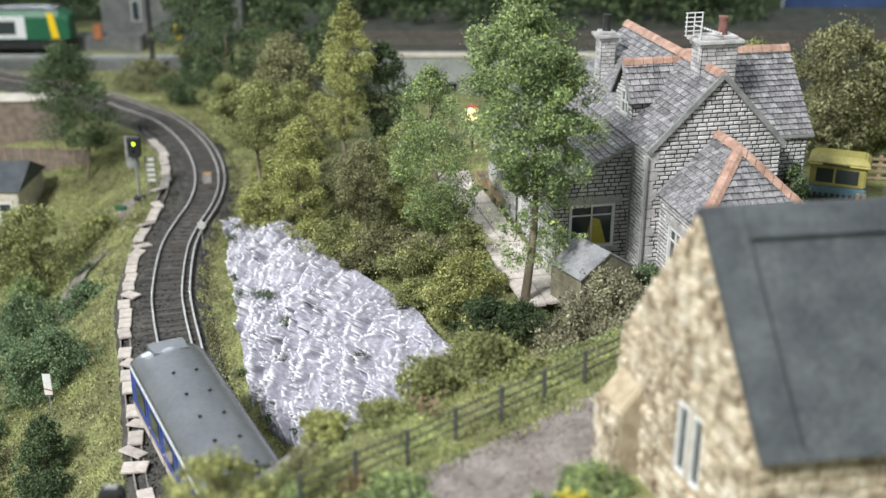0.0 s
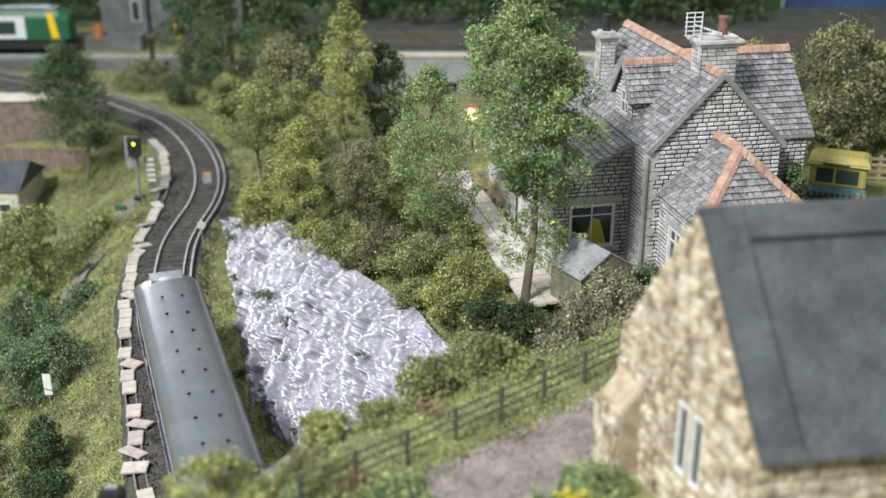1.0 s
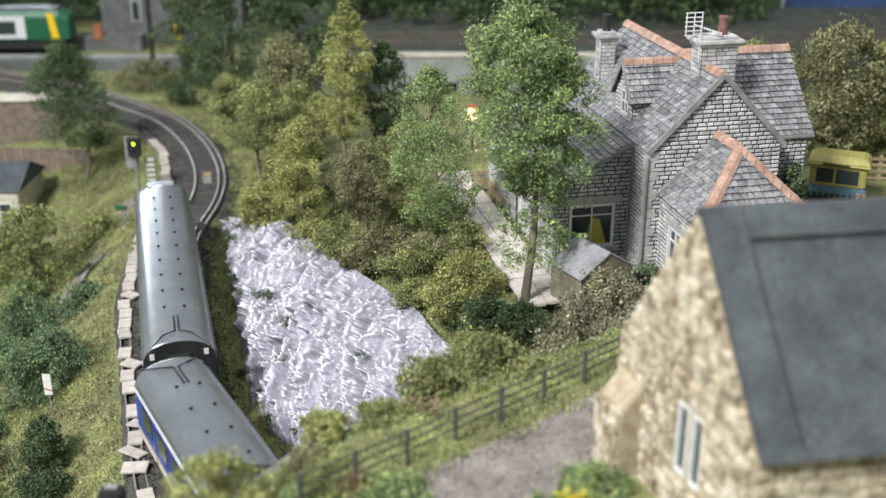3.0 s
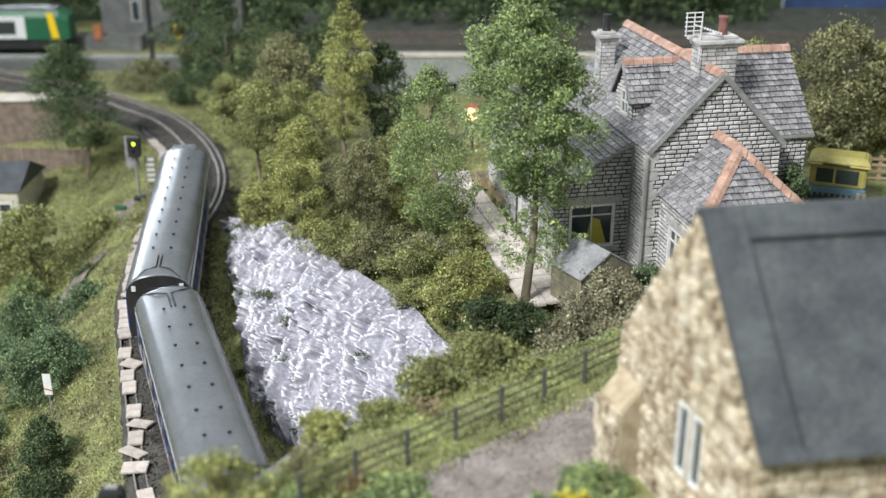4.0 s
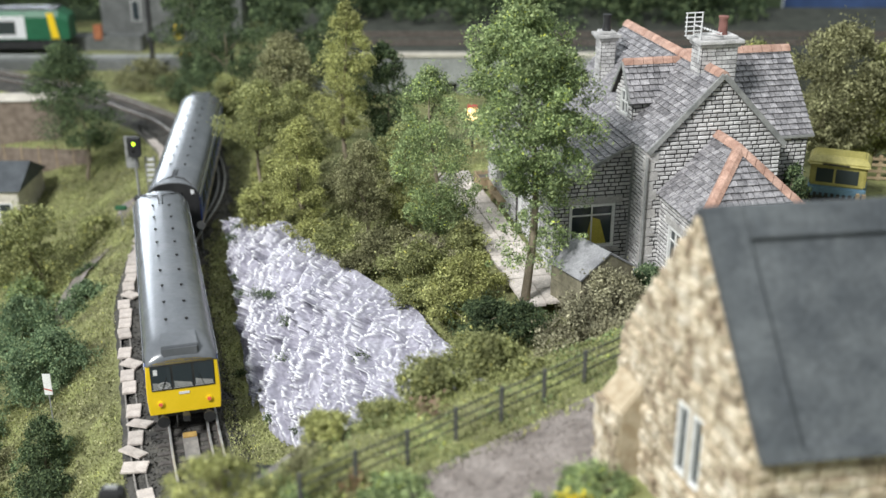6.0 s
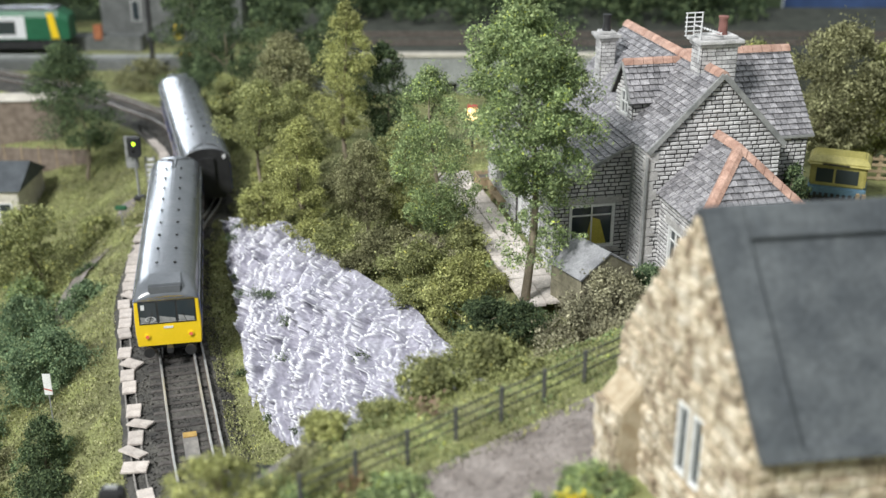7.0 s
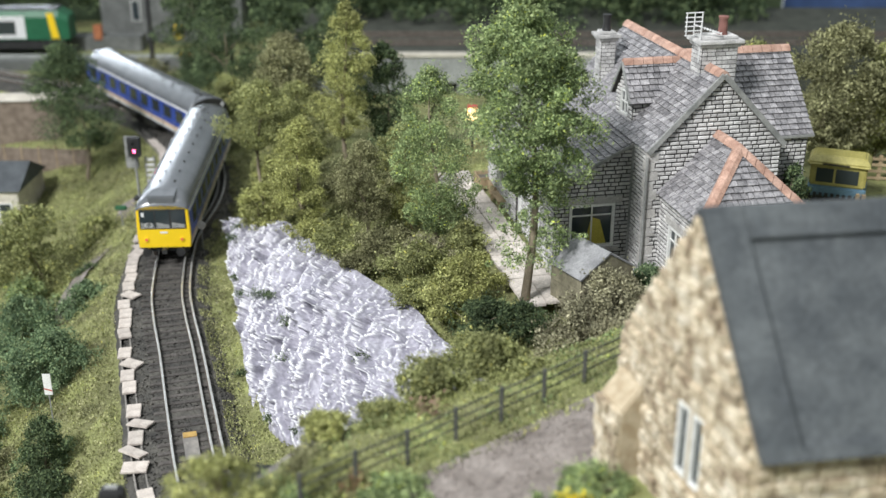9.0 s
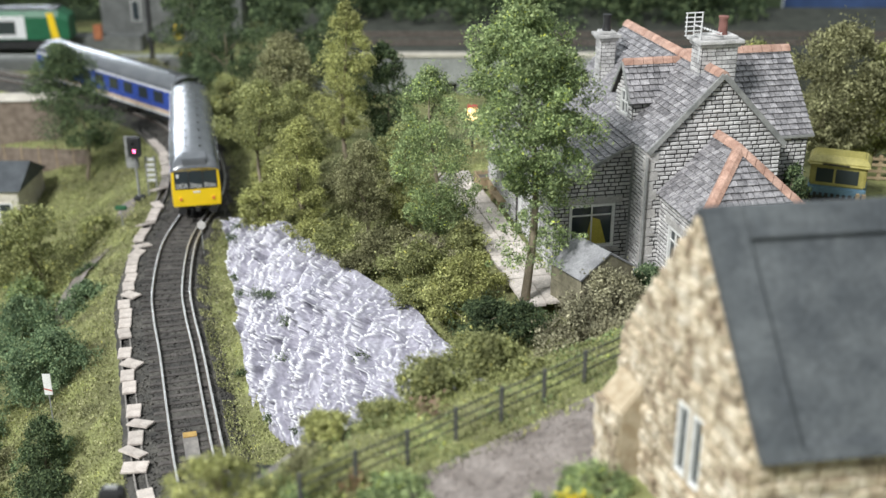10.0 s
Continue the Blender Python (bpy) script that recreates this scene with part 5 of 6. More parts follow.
HOUSE_ZONES = ((9.6, 48.0, 5.6, 6.5, 12), (10.9, 40.6, 2.6, 2.2, 12), (2.45, 48, 1.15, 9.0, 12), (5.2, 39.6, 1.2, 1.3, 12))
for nm, lab, n, reg, lf, sz, sd, lift, th, pt in (
    ("turf", "straw-green static grass on the verge", 60000, (-30, -7, 33, 80), L_TURF, 0.075, 21, (0.0, 0.1), -0.25, 0.35),
    ("turf", "brown dead grass in patches on the slope", 30000, (-30, -7, 33, 80), L_BROWN, 0.065, 28, (0.0, 0.12), 0.05, 0.5),
    ("turf", "olive grass tufts on the slope", 30000, (-30, -7, 33, 80), L_OLIVE, 0.08, 22, (0.0, 0.2), 0.0, 0.6),
    ("undergrowth", "mixed olive undergrowth on the bank", 95000, (-12, 16, 31, 62), L_OLIVE, 0.055, 23, (0.0, 0.4), -0.15, 0.5),
    ("undergrowth", "brown dead undergrowth on the bank", 70000, (-12, 16, 31, 62), L_BROWN, 0.052, 24, (0.0, 0.35), -0.05, 0.7),
    ("undergrowth", "fresh green undergrowth on the bank", 26000, (-12, 16, 31, 62), L_GREEN, 0.055, 25, (0.05, 0.45), 0.12, 0.5),
    ("turf", "dull far grass", 26000, (-34, 30, 60, 100), L_TURF, 0.13, 26, (0.0, 0.15), -0.1, 0.2),
):
    g = off_track(strewn(nm, lab, n, reg, ground_height, lf, sz, sd, lift, thresh=th, patch=pt), 2.75 if nm == "turf" else 3.4)
    g = clear_of(g, *HOUSE_ZONES)
    if nm == "undergrowth":
        r = dist_to(FOOT, g[:, :2])
        g = g[(r > 5.1) | (g[:, 1] > 57)]
        g = g[dist_to(FOOT, g[:, :2]) > 0.5]
    tagged(part(nm, leaf_cloud(nm, g, sz, lf, sd + 300, up=0.5), None), lab, "grass" if nm == "turf" else "undergrowth", kind="stuff")


rng = np.random.default_rng(61)
vp = []
for lo, hi, n in ((1.45, 5.6, 48000), (-1.9, -8.5, 40000)):
    ss = rng.uniform(-4, 56, n)
    oo = lo + (hi - lo) * rng.uniform(0, 1, n) ** 1.2
    k = np.interp(ss + S0 + 0.2, TS, TRACK[:, 0]), np.interp(ss + S0 + 0.2, TS, TRACK[:, 1]), np.interp(ss + S0, TS, TRACK[:, 0]), np.interp(ss + S0, TS, TRACK[:, 1])
    dx, dy = (k[0] - k[2]) / 0.2, (k[1] - k[3]) / 0.2
    q = np.column_stack([k[2] + oo * dy, k[3] - oo * dx])
    w = wobble(q[:, 0], q[:, 1], 0.9, 4.4)
    q = q[(w + (np.abs(oo) - 1.6) * 0.6 > -0.1)]
    vp.append(q)
vp = np.concatenate(vp)
vp = vp[np.abs(dist_to(LEFT, vp) - 0.2) > 0.4]
vz = np.maximum(ground_height(vp), np.interp(np.abs(dist_to(TRACK[::6], vp)), [1.5, 2.15, 2.4], [-0.22, -0.5, -9]))
vp = np.column_stack([vp, vz + rng.uniform(0.02, 0.14, len(vp))])
cut = rng.random(len(vp)) < 0.6
for sel, lf, sd in ((cut, L_TURF, 63), (~cut, L_OLIVE, 64)):
    tagged(part("verge_grass", leaf_cloud("verge_grass", vp[sel], 0.055, lf, sd, up=0.4), None), "thin straw-green grass along the track", "grass", kind="stuff")


def lane_side(p):
    """Distance from the lane's middle, on the hill."""
    return (p[:, 1] - (0.78 * p[:, 0] + 23.6)) / math.hypot(1, 0.78)


for lf, sz, n, sd, lift, th in ((L_OLIVE, 0.06, 45000, 31, (0, 0.16), -0.3), (L_GREEN, 0.06, 26000, 32, (0, 0.22), 0.0), (L_BROWN, 0.06, 14000, 33, (0, 0.15), 0.05)):
    g = strewn("hill_grass", "", n, (-8.5, 14, 17, 37), hill_height, lf, sz, sd, lift, thresh=th)
    g = g[(g[:, 2] > 2.0) & (np.abs(lane_side(g)) > 1.15 + 0.4 * wobble(g[:, 0], g[:, 1], 0.8, 3))]
    g = clear_of(g, (9.8, 23.8, 5.7, 3.3, 9))
    near = np.min(np.hypot(g[:, None, 0] - trk[None, :, 0], g[:, None, 1] - trk[None, :, 1]), axis=1)
    g = g[(near > 3.2) | (g[:, 2] > 5.6)]
    tagged(part("hill_grass", leaf_cloud("hill_grass", g, sz, lf, sd, up=0.6), None), "grass and weeds on the hill over the tunnel", "grass", kind="stuff")

# small green tufts in the rock
rng = np.random.default_rng(8)
spots = ((0.12, 0.6, 1.2), (0.16, 0.45, 1), (0.24, 0.2, 0.8), (0.36, 0.28, 0.9), (0.42, 0.42, 1.3), (0.46, 0.5, 0.8), (0.55, 0.5, 1.2), (0.6, 0.33, 1.5), (0.72, 0.12, 1.1), (0.73, 0.62, 1.1), (0.66, 0.08, 0.9), (0.5, 0.02, 0.8))
tu = np.concatenate([ROCK[int(v * (ROCK.shape[0] - 1)), int(u * (ROCK.shape[1] - 1))] + np.array([-0.16, -0.14, 0.12]) + rng.normal(0, 1, (300, 3)) * np.array([0.16, 0.16, 0.10]) * k for u, v, k in spots])
tagged(part("rock_tuft", leaf_cloud("rock_tuft", tu, 0.05, L_DARK, 9), None), "small dark green tufts growing in the rock", "tuft", kind="stuff")

# flowers by the lane
for mname, c, m, n, sd in (("yellow_petal", (3.2, 22.6, 7.25), (0.75, 0.62, 0.05), 160, 71), ("rust_petal", (-2.3, 24.3, 6.6), (0.24, 0.14, 0.08), 160, 72), ("rust_petal", (-0.4, 28.3, 6.5), (0.26, 0.17, 0.12), 140, 73)):
    rng = np.random.default_rng(sd)
    pts = np.array(c) + rng.normal(0, 1, (n, 3)) * np.array([0.22, 0.2, 0.1])
    pm = mat(mname, tuple(0.8 * v for v in m), m, 4, 0.8, 0.0, vary=0.2)
    tagged(part("flower_patch", leaf_cloud("flower_patch", pts, 0.06, pm, sd, slim=0.7), None), "small coloured flower heads in the weeds by the lane", "flowers", kind="stuff")


# ---- lane, fence and tunnel mouth on the hill ----
def lane_rows():
    rows = []
    for u in np.arange(-5.0, 12, 0.35):
        row = []
        for k in range(13):
            o = -1.55 + 3.1 * k / 12
            x, y = u - o * 0.615, 0.78 * u + 23.6 + o * 0.79
            z = float(hill_height(np.array([[x, y]]))[0]) + 0.05 * (1 - (o / 1.6) ** 2) + 0.02 + 0.03 * noise.noise((x * 3, y * 3, 2))
            row.append((x, y, z))
        rows.append(row)
    return rows


tagged(part("lane", Shape().loft(lane_rows(), closed=False, caps=False), M_ROAD, smooth=True), "grey-brown gravel lane over the tunnel", "lane", kind="structure")
rng = np.random.default_rng(15)
gx, go = rng.uniform(-4.5, 8, 5000), rng.normal(0, 0.75, 5000)
gp = np.column_stack([gx - go * 0.615, 0.78 * gx + 23.6 + go * 0.79])
gp = np.column_stack([gp, hill_height(gp) + 0.07])
tagged(part("lane_gravel", leaf_cloud("lane_gravel", gp, 0.035, M_ROAD, 16, slim=0.9), None), "loose gravel on the lane", "gravel", kind="stuff")

fence = thing("field_fence", "dark timber post-and-rail fence along the lane", "fence")
posts = []
for i in range(9):
    x = -3.6 + i * 1.32
    y = 0.80 * x + 26.35
    z = float(hill_height(np.array([[x, y]]))[0])
    posts.append(Vector((x, y, z)))
    part("post", Shape().box(x - 0.06, x + 0.06, y - 0.06, y + 0.06, z - 0.2, z + 1.12 + 0.06 * noise.noise((i * 2.2, 0, 0))), M_FENCE, fence, bevel=0.02)
for a, b in zip(posts, posts[1:]):
    for h in (0.38, 0.68, 0.98):
        bar(fence, "rail", a + Vector((0, 0.07, h)), b + Vector((0, 0.07, h + 0.02)), 0.03, 0.045, M_FENCE)

portal = thing("tunnel_portal", "grey stone tunnel portal under the hill", "tunnel portal", kind="structure")
a, b = Vector((-7.1, 21.8, 0)), Vector((-3.2, 28.05, 0))
along = (b - a).normalized()
# coping of single stones along the parapet
n = 9
for i in range(n):
    p, q = a.lerp(b, i / n) + along * 0.02, a.lerp(b, (i + 1) / n) - along * 0.02
    nv = Vector((-along.y, along.x, 0)) * 0.22
    zz = 6.0 + 0.04 * noise.noise((i * 1.7, 2, 2))
    part("coping_stone", Shape().loft([[e - nv + Vector((0, 0, zz - 0.22)), e + nv + Vector((0, 0, zz - 0.22)), e + nv + Vector((0, 0, zz)), e - nv + Vector((0, 0, zz))] for e in (p, q)]), M_TROUGH, portal, bevel=0.03)
pm = plane((b.x, b.y, -0.5), -along, (0, 0, 1))
ln = (b - a).length
cx = ln * 0.46
arch = [(0, 0), (0, 6.25), (ln, 6.25), (ln, 0), (cx + 3.0, 0), (cx + 3.0, 3.2)] + [(cx + 3.0 * math.cos(t), 3.2 + 1.9 * math.sin(t)) for t in np.linspace(0.2, math.pi - 0.2, 9)] + [(cx - 3.0, 3.2), (cx - 3.0, 0)]
part("portal_wall", Shape().slab([pm @ Vector((x, y, 0.15)) for x, y in arch], 0.35, pm.to_3x3() @ Vector((0, 0, 1))), M_STONE, portal, "stone face with the arch through it")
tn = Shape()
rings = []
for s in np.arange(-40, -7.5, 1.0):
    rings.append([(*side_of(s, o), z) for o, z in ((-2.5, -0.5), (-2.5, 3.3), (-1.6, 4.7), (0, 5.3), (1.6, 4.7), (2.5, 3.3), (2.5, -0.5))])
tn.loft(rings, closed=False, caps=False)
part("tunnel_lining", tn, M_CARDARK, portal, "dark tunnel lining")


# ---- garden by the cottage ----
path = thing("garden_path", "pale flagstone path beside the cottage", "path", 4.05, 40.6, 4.28, 12, kind="structure")
flag = mesh_of("flagstone", Shape().box(-0.46, 0.46, -0.62, 0.62, -0.1, 0.05), M_PAVE, 0.02)
for i in range(13):
    for j in range(4 if i < 3 else 2):
        part("flagstone", flag, None, path, at=place(-0.5 + 0.96 * j - 0.02 * i, i * 1.29 + 0.12 * j, 0.02 * noise.noise((i, j, 0)), 0, 0, 2 * noise.noise((i * 2.0, j * 5.0, 3))))

shed = thing("garden_shed", "small weathered timber shed with grey felt roof", "shed", 5.95, 40.55, 4.1, 30)
for nm, pl in (("side_wall", [(-1.2, -1.0, 0), (-1.2, 1.0, 0), (-1.2, 1.0, 1.75), (-1.2, -1.0, 1.75)]), ("side_wall", [(1.2, -1.0, 0), (1.2, 1.0, 0), (1.2, 1.0, 1.75), (1.2, -1.0, 1.75)])):
    wl = part(nm, Shape().slab(pl, 0.06, (1, 0, 0)), M_SHED, shed)
    for k in range(9):
        x = pl[0][0]
        o = -0.075 if x < 0 else 0.015
        part("board", Shape().box(x + o, x + o + 0.05, -1.0, 1.0, k * 0.195, k * 0.195 + 0.18), M_SHED, wl)
for y in (-1.0, 1.0):
    part("gable_end", Shape().slab([(-1.2, y, 0), (1.2, y, 0), (1.2, y, 1.75), (0, y, 2.45), (-1.2, y, 1.75)], 0.06, (0, 1, 0)), M_SHED, shed)
felt = mat("roofing_felt", (0.20, 0.20, 0.21), (0.32, 0.32, 0.33), 1.5, 0.75, 0.5)
for sgn in (1, -1):
    part("roof", Shape().slab([(0, -1.1, 2.56), (0, 1.1, 2.56), (sgn * 1.4, 1.1, 1.68), (sgn * 1.4, -1.1, 1.68)], 0.07, (sgn * 0.53, 0, 0.85)), felt, shed, "grey felt roof")

bench = thing("garden_bench", "small bare wood bench beside the cottage wall", "bench", 2.75, 51.2, 4.33, 102)
part("seat", Shape().box(-0.8, 0.8, -0.25, 0.25, 0.42, 0.48), M_WOOD, bench, bevel=0.01)
part("backrest", Shape().box(-0.8, 0.8, -0.3, -0.24, 0.48, 1.0), M_WOOD, bench, bevel=0.01)
for x in (-0.7, 0.7):
    for y in (-0.22, 0.2):
        part("leg", Shape().box(x - 0.04, x + 0.04, y - 0.04, y + 0.04, 0, 0.43), M_WOOD, bench)
for i, (x, y) in enumerate(((2.2, 54.2), (2.9, 52.8))):
    tub = thing("planter_box", "open bare wood planter box on the path", "planter", x, y, 4.33, 12, group="planters")
    for bx in ((-0.5, 0.5, -0.6, -0.54, 0, 0.6), (-0.5, 0.5, 0.54, 0.6, 0, 0.6), (-0.5, -0.44, -0.54, 0.54, 0, 0.6), (0.44, 0.5, -0.54, 0.54, 0, 0.6)):
        part("side_board", Shape().box(*bx), M_WOOD, tub)
    part("soil", Shape().box(-0.44, 0.44, -0.54, 0.54, 0.0, 0.4), M_BACK, tub)

# lit lamp among the trees
lamp = thing("garden_lamp", "lit square lantern on a dark post", "lamp post", 1.66, 60.8, 3.95)
part("post", Shape().tube([(0, 0, 0), (0, 0, 2.0)], [0.09, 0.06], 8), M_CARDARK, lamp)
part("lantern", Shape().box(-0.24, 0.24, -0.24, 0.24, 2.0, 2.7), glow("lamp_glow", (1.0, 0.62, 0.30), 5), lamp, "glowing warm lantern", bevel=0.06)
part("lantern_cap", Shape().box(-0.28, 0.28, -0.28, 0.28, 2.71, 2.8), M_RED, lamp, bevel=0.03)

# yellow and blue trailer in the yard
M_VAN = mat("trailer_yellow", (0.33, 0.29, 0.08), (0.43, 0.38, 0.13), 1.5, 0.5, 0.1)
M_VANBLUE = mat("trailer_blue", (0.11, 0.20, 0.27), (0.15, 0.26, 0.34), 1.5, 0.5, 0.1)
van = thing("catering_trailer", "yellow and pale blue catering trailer parked in the yard", "trailer", 19.35, 51.5, 4.36, -22)
part("lower_body", Shape().box(-1.35, 1.35, -0.85, 0.85, 0.5, 1.05), M_VANBLUE, van, "pale blue lower body", bevel=0.06)
up = part("upper_body", Shape().box(-1.3, 1.3, -0.8, 0.8, 1.05, 2.15), M_VAN, van, bevel=0.08)
part("roof", Shape().loft([[(-1.45, -0.98, 2.1), (1.45, -0.98, 2.1), (1.45, 0.98, 2.1), (-1.45, 0.98, 2.1)], [(-1.45, -0.98, 2.25), (1.45, -0.98, 2.25), (1.45, 0.98, 2.25), (-1.45, 0.98, 2.25)], [(-1.2, -0.65, 2.55), (1.2, -0.65, 2.55), (1.2, 0.65, 2.55), (-1.2, 0.65, 2.55)]]), M_VAN, van, "domed yellow roof", bevel=0.07)
for x0, x1 in ((-1.0, -0.2), (-0.1, 0.95)):
    part("side_window", Shape().box(x0, x1, -0.83, -0.79, 1.25, 1.95), M_GLASS, van)
part("end_window", Shape().box(1.28, 1.32, -0.55, 0.55, 1.25, 1.95), M_GLASS, van)
part("hatch_sign", Shape().box(-0.75, 0.5, -1.0, -0.97, 2.16, 2.24), M_CARDARK, van, "dark bar of lettering")
for i in range(10):
    part("rubber_fender", Shape().box(-1.3 + i * 0.27, -1.15 + i * 0.27, -0.92, -0.84, 0.5, 0.72), M_CARDARK, van)
for x in (-0.8, 0.8):
    for y in (-0.75, 0.75):
        part("wheel", Shape().tube([(x, y - 0.1, 0.3), (x, y + 0.1, 0.3)], [0.3, 0.3], 14), M_CARDARK, van)
part("chassis", Shape().box(-1.3, 1.3, -0.7, 0.7, 0.3, 0.5), M_CARDARK, van)
yf = thing("yard_fence", "pale weathered timber fence beside the yard", "fence", 22.6, 54.6, 4.25, -8)
for i in range(5):
    part("post", Shape().box(i * 1.5 - 0.09, i * 1.5 + 0.09, -0.08, 0.08, -0.1, 1.55), M_WOOD, yf, bevel=0.02)
for h in (0.35, 0.72, 1.06, 1.38):
    part("rail", Shape().box(-2.0, 6.2, -0.13, -0.08, h - 0.07, h + 0.07), M_WOOD, yf)
for x, y in ((19.9, 50.1), (20.15, 50.0)):
    st = thing("timber_post", "short pale timber post in the yard", "post", x, y, 4.3, group="yard posts")
    part("shaft", Shape().box(-0.09, 0.09, -0.09, 0.09, -0.05, 1.0), M_WOOD, st, bevel=0.02)
tagged(part("yard", Shape().box(15.5, 30, 47.5, 54.0, 4.1, 4.36), M_ROAD), "grey gravel yard behind the cottage", "yard", kind="structure")

# ---- lineside things ----
sig = thing("colour_light_signal", "black two-aspect signal on a grey post with ladder", "signal", -19.05, 65.6, -0.55)
part("post", Shape().tube([(0, 0, 0), (-0.05, 0, 2.6)], [0.09, 0.07], 8), M_GREYTRIM, sig)
part("base", Shape().box(-0.3, 0.3, -0.3, 0.3, -0.1, 0.15), M_CARDARK, sig, bevel=0.03)
M_SIG = mat("signal_black", (0.012, 0.012, 0.013), (0.02, 0.02, 0.022), 2, 0.6, 0.1)
part("head", Shape().box(-0.42, 0.34, 0.08, 0.28, 2.72, 3.94).box(-0.42, -0.14, -0.1, 0.08, 2.72, 3.94).box(0.06, 0.34, -0.1, 0.08, 2.72, 3.94).box(-0.14, 0.06, -0.1, 0.08, 2.72, 3.0).box(-0.14, 0.06, -0.1, 0.08, 3.2, 3.46).box(-0.14, 0.06, -0.1, 0.08, 3.66, 3.94), M_SIG, sig, "black signal head with two openings")
part("backing_board", Shape().box(-0.72, 0.1, 0.29, 0.34, 1.9, 4.0), M_GREYTRIM, sig, bevel=0.03)
# a turning disc behind the openings carries the green and the red lens
drum = part("lens_drum", Shape().tube([(0, 0.02, 0), (0, 0.055, 0)], [0.34, 0.34], 24), M_SIG, sig, "turning lens disc")
part("green_lens", Shape().tube([(0.0, -0.02, 0.23), (0.0, 0.03, 0.23)], [0.105, 0.105], 14), glow("green_aspect", (0.50, 0.85, 0.03), 5), drum, "lit yellow-green lens")
part("red_lens", Shape().tube([(0.23, -0.02, 0.0), (0.23, 0.03, 0.0)], [0.105, 0.105], 14), glow("red_aspect", (1.0, 0.08, 0.20), 14), drum, "lit red lens")
for k in range(5):
    part("ladder_rung", Shape().box(0.45, 1.0, 0.5, 0.55, 0.95 + k * 0.34, 1.1 + k * 0.34), M_STRIPEWHITE, sig)
for x in (0.45, 1.0):
    part("ladder_rail", Shape().box(x - 0.04, x + 0.04, 0.5, 0.56, 0.0, 2.6), M_GREYTRIM, sig)
for x, y, z, h, w, hh in ((-15.95, 39.2, -0.6, 1.2, 0.33, 0.95), (-13.1, 56.0, -0.5, 1.6, 0.0, 0.0)):
    sg = thing("lineside_sign", "small white lineside board on a thin grey post", "sign", x, y, z)
    part("post", Shape().tube([(0, 0, 0), (0, 0, h + 0.2)], [0.03, 0.03], 6), M_GREYTRIM, sg)
    if w:
        part("board", Shape().box(-w / 2, w / 2, -0.03, 0.0, h, h + hh), M_WHITE, sg, bevel=0.005)
        part("red_band", Shape().add([(-w / 2, -0.034, h + 0.26), (w / 2, -0.034, h + 0.16), (w / 2, -0.034, h + 0.22), (-w / 2, -0.034, h + 0.32)], [(0, 1, 2, 3)]), M_RED, sg)
    else:
        part("disc", Shape().tube([(0, -0.03, h + 0.3), (0, 0.0, h + 0.3)], [0.24, 0.24], 14), M_QUOIN, sg)
bollard = thing("mushroom_sign", "small green-topped lineside marker", "marker", -18.9, 61.0, -0.6)
part("stem", Shape().tube([(0, 0, 0), (0, 0, 1.0)], [0.04, 0.04], 6), M_GREYTRIM, bollard)
part("green_top", Shape().box(-0.35, 0.35, -0.15, 0.15, 1.0, 1.25), mat("dark_green_paint", (0.02, 0.09, 0.04), (0.03, 0.12, 0.05), 2), bollard, bevel=0.06)
near_sig = thing("signal_head", "black signal case with a grey top plate on a post", "signal", -9.05, 25.4, 0.0)
part("post", Shape().tube([(0, 0, -0.5), (0, 0, 4.6)], [0.09, 0.08], 8), M_CARDARK, near_sig)
part("case", Shape().loft([[(-0.34, -0.25, z), (0.34, -0.25, z), (0.34, 0.25, z), (-0.34, 0.25, z)] for z in (4.4, 5.55)] + [[(-0.28, -0.2, 5.68), (0.28, -0.2, 5.68), (0.28, 0.2, 5.68), (-0.28, 0.2, 5.68)]]), M_SIG, near_sig, bevel=0.05)
part("top_plate", Shape().box(-0.17, 0.17, -0.08, 0.1, 5.68, 5.72), M_GREYTRIM, near_sig, "grey top plate")

# ---- low yard and houses on the far left ----
M_DULLWALL = mat("brown_brick", (0.15, 0.115, 0.09), (0.25, 0.20, 0.16), 2, 0.9, 0.5)
M_PALE = mat("pale_render", (0.48, 0.44, 0.38), (0.62, 0.58, 0.50), 1.0, 0.9, 0.3)
M_DULLROOF = mat("grey_flat_roof", (0.055, 0.062, 0.07), (0.085, 0.095, 0.105), 1, 0.8, 0.3)


def plain_house(label, x, y, z, rz, w, d, h, rise, wallm, roofm, windows=3):
    hs = thing("small_house", label, "house", x, y, z, rz, group="houses below the line")
    part("wall", Shape().loft([[(-w / 2, -d / 2, q), (w / 2, -d / 2, q), (w / 2, d / 2, q), (-w / 2, d / 2, q)] for q in (-0.3, h)]), wallm, hs, bevel=0.03)
    part("roof", Shape().add([(-w / 2 - 0.2, -d / 2 - 0.2, h), (w / 2 + 0.2, -d / 2 - 0.2, h), (w / 2 + 0.2, d / 2 + 0.2, h), (-w / 2 - 0.2, d / 2 + 0.2, h), (-w / 2 - 0.2, 0, h + rise), (w / 2 + 0.2, 0, h + rise)], [(0, 1, 5, 4), (2, 3, 4, 5), (1, 2, 5), (3, 0, 4), (3, 2, 1, 0)]), roofm, hs)
    for i in range(windows):
        u = -w / 2 + w * (i + 0.5) / windows
        fr = part("window", Shape().box(u - 0.45, u + 0.45, -d / 2 - 0.05, -d / 2 + 0.02, h * 0.35, h * 0.75), M_WHITE, hs, bevel=0.01)
        part("pane", Shape().box(u - 0.37, u + 0.37, -d / 2 - 0.07, -d / 2, h * 0.35 + 0.08, h * 0.75 - 0.08), M_GLASS, fr)
    return hs


